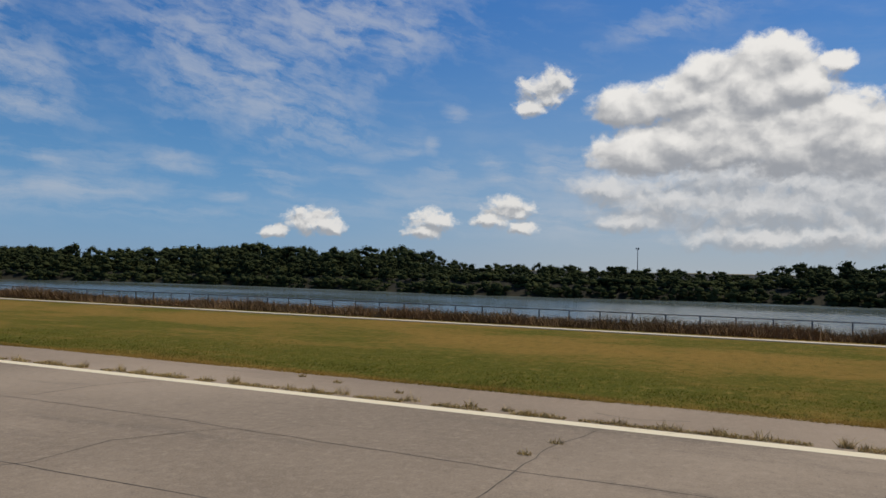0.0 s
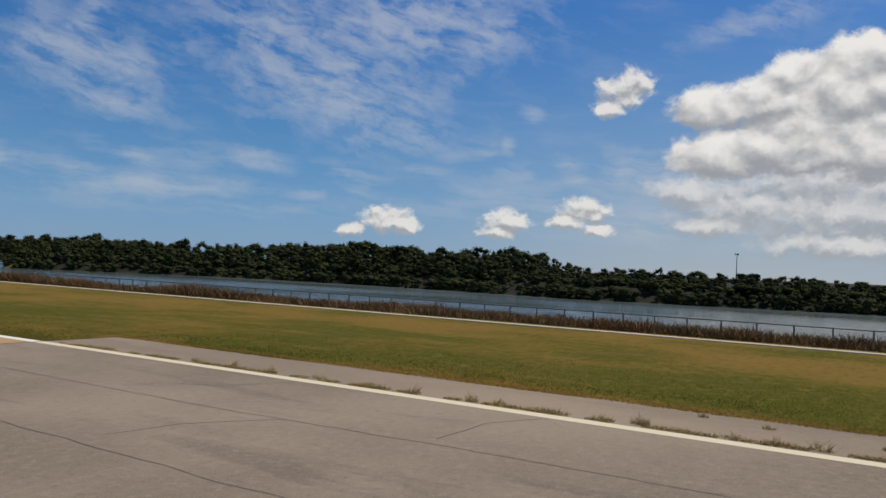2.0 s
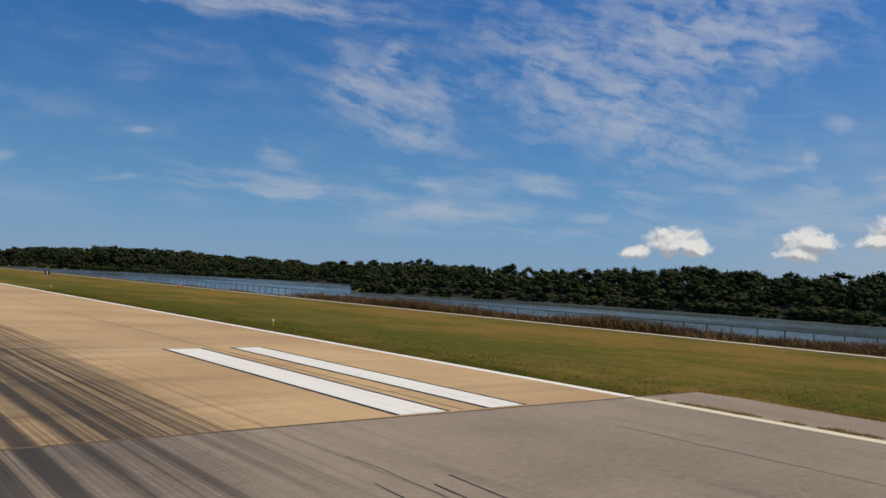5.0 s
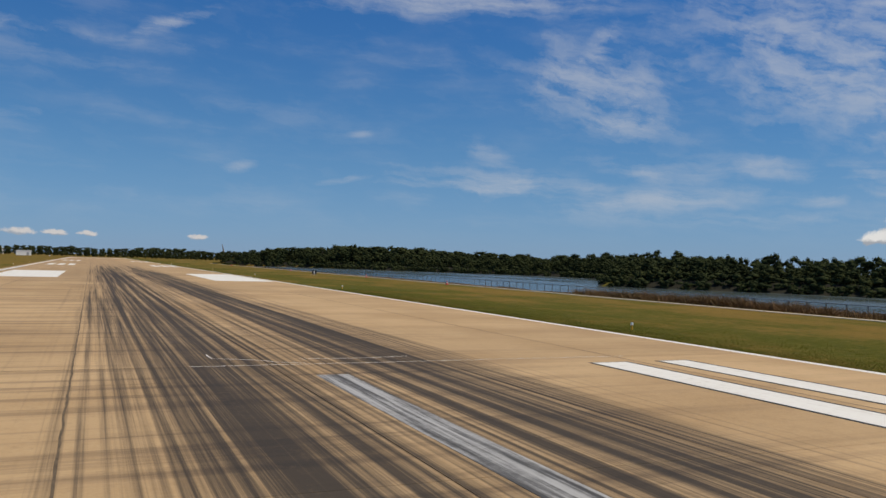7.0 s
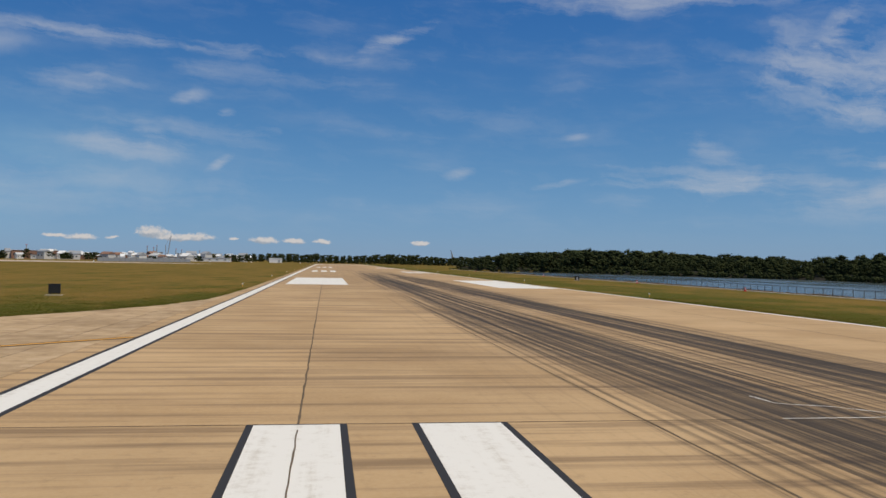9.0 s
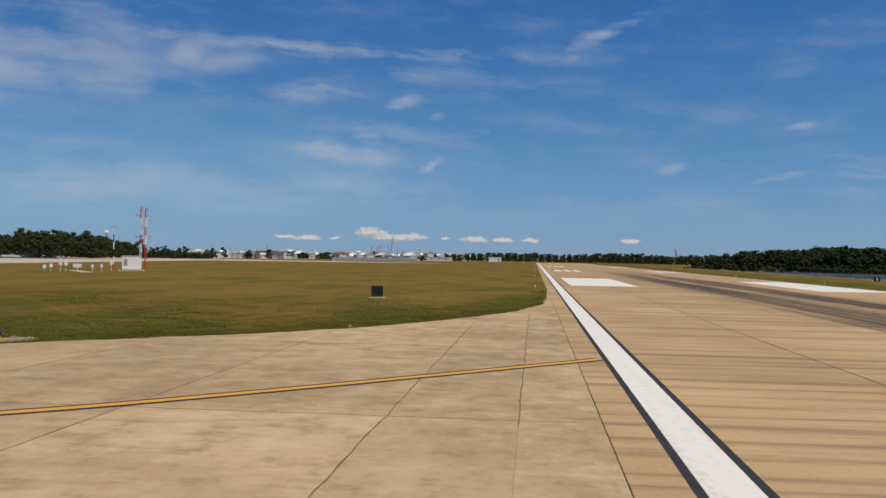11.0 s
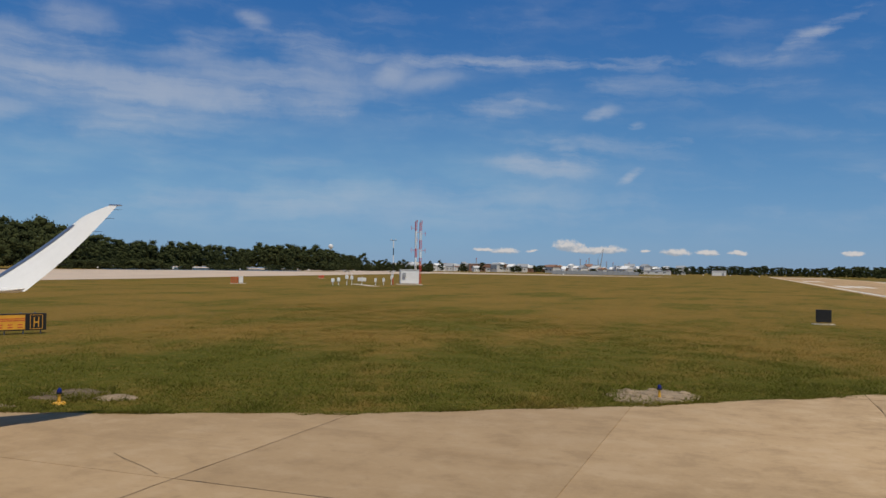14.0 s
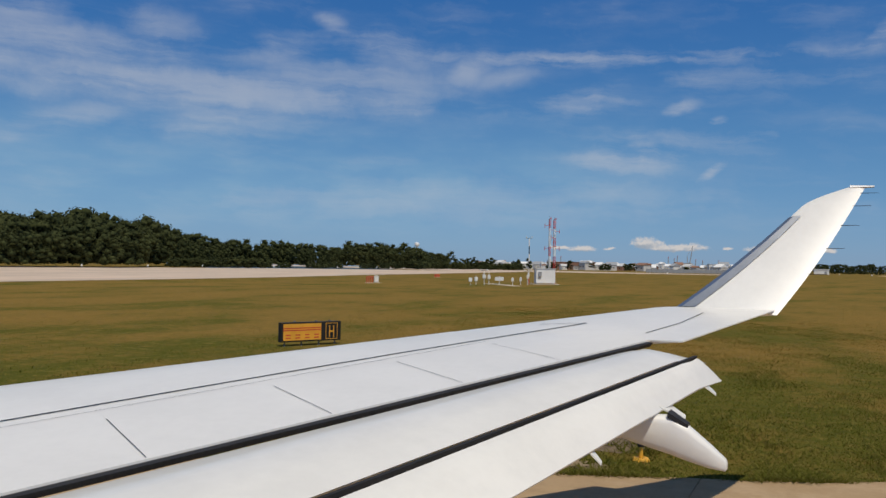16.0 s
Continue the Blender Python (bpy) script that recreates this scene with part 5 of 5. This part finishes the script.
def red_shed(x, y, s, label):
    ob = thing("glide_equipment", pose(x, y, -0.03, 0, 0, 35), label, "equipment box", "orange equipment boxes")
    part("pad", box(bmnew(), -1.8 * s, 1.5 * s, -1.0 * s, 1.0 * s, -.02, .06, .01), PATH_MAT, ob)
    part("cabinet", box(bmnew(), 0, .9 * s, -.5 * s, .5 * s, .12, 1.5 * s, .03), PALE if s > .9 else ORANGE, ob)
    part("white_panel", box(bmnew(), .1 * s, .8 * s, -.53 * s, -.505 * s, .3, 1.3 * s), WHITE if s > .9 else RED, ob)
    for k in range(4):
        part("frame_leg", rod(bmnew(), (-1.5 * s + .4 * s * k, 0, 0), (-1.5 * s + .4 * s * k, 0, 1.35 * s), .07, .07, 6), RED, ob)
    part("frame_rail", rod(bmnew(), (-1.5 * s, 0, .9 * s), (0, 0, .9 * s), .06, .06, 6), RED, ob)
    part("frame_rail", rod(bmnew(), (-1.5 * s, 0, 1.3 * s), (0, 0, 1.3 * s), .06, .06, 6), RED, ob)


red_shed(-112.8, 131.2, 0.92, "pale equipment cabinet with a red steel frame on a pad")
red_shed(-137, 209, .6, "small orange equipment box on the grass")


def marker_cone(x, y):
    ob = thing("marker_cone", pose(x, y, ground_z(x, y)) @ Matrix.Scale(0.7, 4), "red-orange boundary marker with a white band", "marker", "boundary markers")
    part("base", box(bmnew(), -.35, .35, -.35, .35, 0, .08, .01), RED, ob)
    part("cone", rod(bmnew(), (0, 0, .08), (0, 0, .95), .28, .08, 12), RED, ob)
    part("band", rod(bmnew(), (0, 0, .45), (0, 0, .6), .225, .19, 12), WHITE, ob)


for p in ((69.0, 138.0), (68.0, 205.0), (66.0, 300.0), (69.3, 96.0)):
    marker_cone(*p)


def runway_light(x, y):
    ob = thing("runway_light", pose(x, y, -0.02), "low white runway edge light", "light", "runway edge lights")
    part("stem", rod(bmnew(), (0, 0, 0), (0, 0, .28), .06, .05, 8), YELLOW, ob)
    part("lens", rod(bmnew(), (0, 0, .28), (0, 0, .42), .09, .07, 10), WHITE, ob)


for k in range(9):
    runway_light(44.6, 12 + 60 * k)
    runway_light(-3.0, 92 + 60 * k)


def hut(x, y, turn):
    ob = thing("white_shed", pose(x, y, -0.03, 0, 0, turn), "small white flat-roofed shed beyond the grass", "shed")
    part("wall", box(bmnew(), -6.5, 6.5, -3, 3, -.02, 4.2, .03), ROOF_WHITE, ob)
    part("roof", box(bmnew(), -6.9, 6.9, -3.4, 3.4, 4.2, 4.8, .05), ROOF_WHITE, ob)
    part("door", box(bmnew(), 2.5, 4.6, -3.06, -3.004, 0, 2.8), GREY, ob)


hut(-44, 850, 4)


def mast(x, y, z, h):
    ob = thing("mobile_mast", pose(x, y, z), "thin grey telecom mast over the far woods", "mast")
    part("pole", rod(bmnew(), (0, 0, 0), (0, 0, h), .3, .16, 8), GALV, ob)
    for k in range(3):
        a = k * math.tau / 3
        part("antenna", box(bmnew(), .9 * math.cos(a) - .2, .9 * math.cos(a) + .2, .9 * math.sin(a) - .2, .9 * math.sin(a) + .2, h - .8, h + .3, .03), GALV, ob)
    part("platform", rod(bmnew(), (0, 0, h - .6), (0, 0, h - .4), 1.0, 1.0, 10), GALV, ob)


mast(500, 58, 0.5, 16.6)


def water_tank(x, y, h):
    ob = thing("water_tower", pose(x, y, 0), "white domed water tower above the distant trees", "water tower")
    part("column", rod(bmnew(), (0, 0, 0), (0, 0, h - 1.5), 1.0, .8, 14), PALE, ob)
    bm = bmnew()
    prof = [(1.0, h - 2.6), (2.6, h - 1.4), (2.9, h), (2.7, h + 1.3), (1.8, h + 2.3), (.3, h + 2.7)]
    for (r0, z0), (r1, z1) in zip(prof, prof[1:]):
        rod(bm, (0, 0, z0), (0, 0, z1), r0, r1, 20)
    part("tank", bm, WHITE, ob)


water_tank(-468, 841, 26.2)

# ---- far town ----


def far_building(x, y, w, d, h, turn, wall_mat, roof_mat, label):
    ob = thing("building", pose(x, y, -0.03, 0, 0, turn), label, "building", "distant town buildings")
    part("wall", box(bmnew(), -w / 2, w / 2, -d / 2, d / 2, -.02, h), wall_mat, ob)
    bm = box(bmnew(), -w / 2 - .4, w / 2 + .4, -d / 2 - .4, d / 2 + .4, h, h + .25)
    if w < 20 and h < 8.5:
        # pitched sheet roof
        e, r = h + .25, h + .25 + d * .24
        q = [bm.verts.new(p) for p in ((-w / 2 - .4, -d / 2 - .4, e), (w / 2 + .4, -d / 2 - .4, e), (w / 2 + .4, d / 2 + .4, e), (-w / 2 - .4, d / 2 + .4, e), (-w / 2 - .4, 0, r), (w / 2 + .4, 0, r))]
        for f in ((0, 1, 5, 4), (2, 3, 4, 5), (1, 2, 5), (3, 0, 4)):
            bm.faces.new([q[k] for k in f])
    part("roof", bm, roof_mat, ob)
    n = max(2, int(w / 7))
    for k in range(n):
        x0 = -w / 2 + (k + .25) * w / n
        part("window", box(bmnew(), x0, x0 + w / n * .3, -d / 2 - .12, -d / 2 - .01, h * .42, h * .62), DARK_GLASS, ob)


town = random.Random(5)
for k in range(215):
    az = radians(town.uniform(4.2, 15.5) if k < 110 else town.uniform(15, 24))
    d = town.uniform(880, 1400)
    w = town.uniform(4, 12) if town.random() < .82 else town.uniform(15, 34)
    h = town.uniform(3.6, 6.6) if town.random() < .86 else town.uniform(7, 10)
    wm, rm = town.choice(((PALE, ROOF_WHITE), (PALE, GREY), (WHITE, ROOF), (WHITE, ROOF_WHITE), (BRICK, ROOF), (WHITE, GREY), (ROOF_WHITE, ROOF_WHITE), (PALE, BRICK)))
    label = {id(PALE): "pale distant warehouse with a light flat roof", id(BRICK): "distant brick building with a pale roof", id(WHITE): "white distant industrial building", id(ROOF_WHITE): "bright white distant storage building"}[id(wm)]
    far_building(-10 - d * math.sin(az), d * math.cos(az), w, town.uniform(6, 14), h, town.uniform(-35, 35), wm, rm, label)
for az, d, w, h in ((17.6, 960, 46, 9), (15.3, 980, 30, 8)):
    a = radians(az)
    far_building(-10 - d * math.sin(a), d * math.cos(a), w, 22, h, az, BRICK, ROOF_WHITE, "long brick hangar with a white roof")


def chimney(x, y, h, r):
    ob = thing("chimney_stack", pose(x, y, -0.03), "slim grey industrial stack in the distance", "chimney", "distant stacks")
    part("shaft", rod(bmnew(), (0, 0, -.02), (0, 0, h), r, r * .7, 10), GREY, ob)
    part("rim", rod(bmnew(), (0, 0, h), (0, 0, h + .8), r * .85, r * .85, 10), RED, ob)


for az, d, h in ((11.1, 1300, 20), (10.5, 1320, 22), (10.7, 1310, 18), (9.3, 1350, 17), (18.3, 1250, 18), (8.9, 1290, 15), (7.8, 1400, 16)):
    a = radians(az)
    chimney(-10 - d * math.sin(a), d * math.cos(a), h, .9)


def crane(az, d, h, lean):
    a = radians(az)
    ob = thing("crane", pose(-10 - d * math.sin(a), d * math.cos(a), 0), "dark lattice crane with a raised jib in the distance", "crane", "distant cranes")
    part("base", box(bmnew(), -3, 3, -3, 3, 0, 4, .2), GREY, ob)
    part("jib", rod(bmnew(), (0, 0, 4), (lean, 0, h), 1.0, .4, 6), GREY, ob)
    part("mast", rod(bmnew(), (-1.5, 0, 4), (-3, 0, h * .6), .7, .5, 6), GREY, ob)
    part("stay", rod(bmnew(), (-3, 0, h * .6), (lean, 0, h), .15, .15, 4), GREY, ob)


crane(9.8, 1250, 36, 5)
crane(-10.2, 900, 17, -4)


def far_wall():
    """Long grey yard fence before the town."""
    a0, a1, d = radians(5.6), radians(11.6), 655
    ob = thing("yard_fence", pose(-34 - d * math.sin((a0 + a1) / 2), d * math.cos((a0 + a1) / 2), 0, 0, 0, 8.6), "long grey board fence of an industrial yard", "fence")
    for k in range(17):
        part("fence_panel", box(bmnew(), -34 + 4 * k + .06, -34 + 4 * k + 3.94, -.08, .08, 0, 2.9 + .35 * math.sin(k * 2.3), .03), GREY, ob)
    for k in range(18):
        part("post", box(bmnew(), -34 + 4 * k - .1, -34 + 4 * k + .1, -.14, .14, 0, 3.1, .02), GALV, ob)


far_wall()


def edge_marker(az, d):
    """White marker cone on a low post at the apron's far edge."""
    a = radians(az)
    ob = thing("edge_marker", pose(-38 - d * math.sin(a), 19 + d * math.cos(a), .0), "small white retro-reflective marker on the apron edge", "marker", "apron edge markers")
    part("post", rod(bmnew(), (0, 0, -.02), (0, 0, .9), .06, .06, 8), GALV, ob)
    part("cap", rod(bmnew(), (0, 0, .85), (0, 0, 1.5), .36, .26, 12), ROOF_WHITE, ob)


for az, d in ((51.4, 352), (47.1, 375), (43.3, 420), (38.4, 425), (33.8, 455), (29.0, 465), (25.7, 480), (10.2, 420), (3.6, 560), (2.8, 640), (1.1, 620), (-.7, 610), (-2.6, 590)):
    edge_marker(az, d)

# ---- wing ----
# aircraft axes at the place where it stands: u ahead, v out to the right, from a point on the cabin floor line
WING_X, WING_Y = -32.11, -2.24


def wp(u, v, z):
    return Vector((-u, v, z))


def wing():
    ob = thing("aircraft_wing", pose(WING_X, WING_Y, 0), "white jetliner wing with lowered flaps and upswept winglet", "wing")
    le = lambda v: 9.9 - 0.72 * (v - 6.5) if v < 10.2 else 7.236 - 0.72 * (v - 10.2)
    te = lambda v: 6.85 - 0.405 * (v - 5.36)
    skin = lambda v: 1.95 + 0.09 * v

    def loft(name, stations, ring, mat, label=""):
        bm = bmnew()
        rows = []
        for s in stations:
            rows.append([bm.verts.new(p) for p in ring(s)])
        for a, b in zip(rows, rows[1:]):
            n = len(a)
            for k in range(n):
                bm.faces.new((a[k], a[(k + 1) % n], b[(k + 1) % n], b[k]))
        bm.faces.new(rows[0])
        bm.faces.new(rows[-1][::-1])
        o = part(name, bm, mat, ob, label)
        for p in o.data.polygons:
            p.use_smooth = len(p.vertices) == 4
        o.data.set_sharp_from_angle(angle=radians(35))
        return o

    def section(u0, u1, z, thick, droop=0.0):
        """Closed aerofoil ring from the trailing edge u0 to the leading edge u1."""
        c = u1 - u0
        up = [(0, 0), (.2, .012), (.45, .025), (.7, .012), (.85, -.018), (.95, -.06), (1.0, -.13)]
        low = [(.96, -.2), (.85, -.25), (.6, -.3), (.3, -.18), (.0, -.03)]
        return [(u0 + c * a, z + thick * b * 3 - droop * (1 - a)) for a, b in up + low]

    # main box, from the body out to the winglet foot; behind the outer end it carries on as the aileron
    def main_ring(v):
        back = te(v) if v < 9.39 else 4.88 - 0.28 * (v - 9.37)
        return [wp(u, v, z) for u, z in section(back, le(v), skin(v), max(.14, .42 - .025 * v))]
    loft("main_panel", [1.4, 3, 4.5, 6, 7.5, 9.38, 9.40, 10.6, 11.6, 12.2], main_ring, WHITE)

    # flap in two slotted panels
    def flap_ring(f0, f1, z0, z1, thick, end, skew, drop=.03):
        # the tip is cut aslant, its rear corner farthest out
        def ring(v):
            a, b = f0(v), f1(v)
            za, zb = z0(v), z1(v)
            near = max(0, 1 - (end - v) / .35)
            e = 1 - .85 * near
            return [wp(a + (b - a) * s - near * .07 * (1 - s), v + skew * near * (1 - s) ** .8, za + (zb - za) * s + o * e - near * drop * (1 - s)) for s, o in ((0, 0), (.3, .045), (.6, .065), (.9, .03), (1, -.03), (.85, -thick), (.4, -thick * .6), (.02, -.02))]
        return ring
    l1 = lambda v: 5.97 - 0.281 * (v - 4.42)
    l2 = lambda v: 5.45 - 0.197 * (v - 4.23)
    loft("fore_flap", [1.4, 3, 5, 7, 8.6, 8.8, 8.95, 9.1], flap_ring(lambda v: l1(v) + .02, lambda v: te(v) - .085, lambda v: skin(v) - .07, lambda v: skin(v) - .05, .10, 9.1, .26, .13), FLAP_WHITE, "white forward flap panel")
    loft("aft_flap", [1.4, 3, 5, 7, 8.6, 8.75, 8.88, 9.0], flap_ring(l2, lambda v: l1(v) - .018, lambda v: skin(v) - .33, lambda v: skin(v) - .10, .07, 9.0, .27), FLAP_WHITE, "white aft flap panel, glossy")

    # dark slots behind the main panel and between the flaps
    for nm, f, dz, wd in (("flap_slot", lambda v: te(v) - .042, -.016, .040), ("flap_slot", lambda v: l1(v), -.080, .018)):
        bm = bmnew()
        rows = [[bm.verts.new(wp(f(v) + s, v, skin(v) + dz)) for s in (-wd, wd)] + [bm.verts.new(wp(f(v), v, skin(v) + dz - .05))] for v in (1.4, 5, 9.02 if dz < -.05 else 9.3)]
        for a, b in zip(rows, rows[1:]):
            for k in range(3):
                bm.faces.new((a[k], a[(k + 1) % 3], b[(k + 1) % 3], b[k]))
        part(nm, bm, GAP_SHADE, ob)

    # panel seams on the upper skin
    def seam(pts, w=.014):
        bm = bmnew()
        for (u0, v0), (u1, v1) in zip(pts, pts[1:]):
            n = 8
            d = Vector((u1 - u0, v1 - v0)).normalized() * w
            row = []
            for k in range(n + 1):
                u, v = u0 + (u1 - u0) * k / n, v0 + (v1 - v0) * k / n
                back = te(v) if v < 9.39 else 4.88 - 0.28 * (v - 9.37)
                ring = section(back, le(v), skin(v), max(.14, .42 - .025 * v))[:7]
                z = float(np.interp(u, [p[0] for p in ring], [p[1] for p in ring])) + .006
                row.append((bm.verts.new(wp(u - d.y, v + d.x, z)), bm.verts.new(wp(u + d.y, v - d.x, z))))
            for a, b in zip(row, row[1:]):
                bm.faces.new((a[0], a[1], b[1], b[0]))
        part("panel_seam", bm, GAP_SHADE, ob)
    mid = lambda v: 8.29 - .46 * (v - 5.98)
    seam([(mid(2.4), 2.4), (mid(5), 5), (mid(7.7), 7.7), (6.2, 10.26)], .016)
    seam([(6.2, 10.26), (6.75, 10.05)], .012)
    seam([(mid(3) - .22, 3), (mid(7) - .2, 7), (mid(8.6) - .18, 8.6)], .0035)
    for v in (4.05, 5.4, 6.7, 7.95):
        seam([(te(v) + .03, v), (te(v) + 1.0, v + .56)], .0032)
    seam([(5.35, 9.75), (5.1, 10.6), (4.95, 11.6)], .008)

    # bracket teeth on the aft flap edge and the end fin
    def tooth(v, size, nm="flap_hinge"):
        bm = bmnew()
        u = l2(v)
        z = skin(v) - .34
        vs = [wp(u + .05, v - size, z + .03), wp(u + .05, v + size, z + .03), wp(u - size * .75, v + size * 1.25, z - .09), wp(u - size * .85, v + size * .5, z - .10)]
        a = [bm.verts.new(p) for p in vs]
        b = [bm.verts.new(p - Vector((0, 0, .016))) for p in vs]
        bm.faces.new(a)
        bm.faces.new(b[::-1])
        for k in range(4):
            bm.faces.new((a[k], b[k], b[(k + 1) % 4], a[(k + 1) % 4]))
        part(nm, bm, FLAP_WHITE, ob)
    tooth(4.7, .17)
    tooth(7.8, .17)
    tooth(8.85, .10)
    tooth(6.3, .06)

    # pointed fairings under the flap tracks
    def fairing(v, tail_u):
        bm = bmnew()
        n = 16
        pw = lambda c: math.copysign(abs(c) ** .55, c)
        rows = []
        for du, low, top, w in ((0, -.78, -.72, .03), (.015, -.80, -.69, .05), (.15, -.785, -.575, .075), (.32, -.745, -.44, .09), (.47, -.705, -.35, .095), (.9, -.60, -.37, .10), (1.3, -.5, -.3, .09), (1.9, -.36, -.26, .04)):
            mid_z, half = skin(v) + (low + top) / 2, (top - low) / 2
            rows.append([bm.verts.new(wp(tail_u + du, v + w * pw(math.cos(q * math.tau / n)), mid_z + half * pw(math.sin(q * math.tau / n)))) for q in range(n)])
        for a, b in zip(rows, rows[1:]):
            for q in range(n):
                bm.faces.new((a[q], a[(q + 1) % n], b[(q + 1) % n], b[q]))
        bm.faces.new(rows[0])
        bm.faces.new(rows[-1][::-1])
        o = part("track_fairing", bm, WHITE, ob, "pointed white flap track fairing")
        for p in o.data.polygons:
            p.use_smooth = True
        o.data.set_sharp_from_angle(angle=radians(50))
        # added dark wedge on its upper edge, standing in for the flap's shade
        bm = bmnew()
        a = [bm.verts.new(wp(tail_u + du, v + w, skin(v) + z)) for du, w, z in ((.33, -.06, -.415), (.33, .06, -.415), (.50, .09, -.315), (.50, -.09, -.315))]
        b = [bm.verts.new(p.co - Vector((0, 0, .05))) for p in a]
        bm.faces.new(a)
        bm.faces.new(b[::-1])
        for k in range(4):
            bm.faces.new((a[k], b[k], b[(k + 1) % 4], a[(k + 1) % 4]))
        part("fairing_gap", bm, GAP_SHADE, o)
    fairing(7.6, 4.2)
    fairing(4.5, 4.74)

    # winglet: blends up and outwards, raked back
    def winglet_ring(s):
        v = 12.15 + 1.35 * s ** 1.05 + .12 * s * (1 - s)
        z = skin(12.2) + 1.80 * s ** 1.22 - .07 * (1 - s) ** 10
        u_te = 4.06 - 1.12 * s
        chord = (1.42 * (1 - s) + .58 * s)
        if s > .86:
            chord *= 1 - ((s - .86) / .14) ** 2 * .72
        th = .10 * (1 - s) + .03
        lean = Vector((0, .78, -.62))
        pts = []
        for a, o in ((0, 0), (.3, .5), (.7, .6), (.93, .35), (1, 0), (.93, -.35), (.6, -.6), (.2, -.4)):
            pts.append(wp(u_te + chord * a, v, z) + Vector((0, -lean.z * 0 - .8 * o * th, .6 * o * th)))
        return pts
    loft("winglet", [0, .03, .06, .1, .14, .2, .3, .4, .5, .6, .7, .78, .86, .89, .92, .945, .97, .985, 1.0], winglet_ring, WHITE, "raked white winglet")
    # bare metal edge
    bm = bmnew()
    rows = []
    for s in (.03, .2, .4, .6, .78):
        p = winglet_ring(s)
        rows.append([bm.verts.new(q) for q in (p[2] * .6 + p[3] * .4 + Vector((0, -.014, .010)), p[3] + Vector((0, -.014, .010)), p[4] + Vector((-.012, 0, .006)), p[5] + Vector((0, .012, -.004)))])
    for a, b in zip(rows, rows[1:]):
        for k in range(3):
            bm.faces.new((a[k], a[k + 1], b[k + 1], b[k]))
    part("leading_edge", bm, BARE, ob, "bare metal leading edge")
    for s in (.35, .55, .72, .86, .95):
        p = winglet_ring(s)[0]
        part("static_wick", rod(bmnew(), p + Vector((-.02, 0, 0)), p + Vector((.22, .01, .0)), .006, .003, 5), GAP_SHADE, ob)
    p = winglet_ring(.99)[0]
    part("tip_light", rod(bmnew(), p + Vector((-.2, 0, .01)), p + Vector((.12, 0, .01)), .03, .015, 8), BARE, ob)


    # main gear leg under the wing root
    bm = rod(bmnew(), wp(5.6, 2.0, .55), wp(5.9, 2.0, 1.95), .11, .13, 12)
    rod(bm, wp(5.6, 1.62, .53), wp(5.6, 2.38, .53), .07, .07, 10)
    part("gear_leg", bm, GALV, ob, "steel main gear leg")
    for v in (1.66, 2.34):
        o = part("wheel", rod(bmnew(), wp(5.6, v - .13, .53), wp(5.6, v + .13, .53), .28, .28, 24), GREY, ob)
        bm = bmnew()
        n = 32
        rows = [[bm.verts.new(wp(5.6 + r * math.cos(q * math.tau / n), v + w, .53 + r * math.sin(q * math.tau / n))) for q in range(n)]
                for r, w in ((.28, -.13), (.42, -.15), (.515, -.12), (.53, 0), (.515, .12), (.42, .15), (.28, .13))]
        for a, b in zip(rows, rows[1:]):
            for q in range(n):
                bm.faces.new((a[q], a[(q + 1) % n], b[(q + 1) % n], b[q]))
        t = part("tyre", bm, BLACK, o)


wing()

# ---- paving slabs ----
slabs(runway, [(RW_X0, -19.2), (RW_X1, -19.2), (RW_X1, 110), (RW_X0, 110)], [7.2, 15.15, 21.2, 27.2, 35.0], [0.05 + 15.2 * k for k in range(-1, 8)], CONCRETE)
slabs(taxiway, [(x, y) for x, y in FLARE[:-2]] + [(-55, -22), (-40, -22), (-20, -26), (-8, -34), (-3.05, -42), (-3.05, -19.2), (RW_X0 - 0.02, -19.2)], [-3.45, -6.45, -12.7, -18.9, -25.1, -31.3, -37.5, -43.7, -49.9], [-22, -14, -7, 0.5, 8.5, 23.5, 38.5, 53], TAXI)
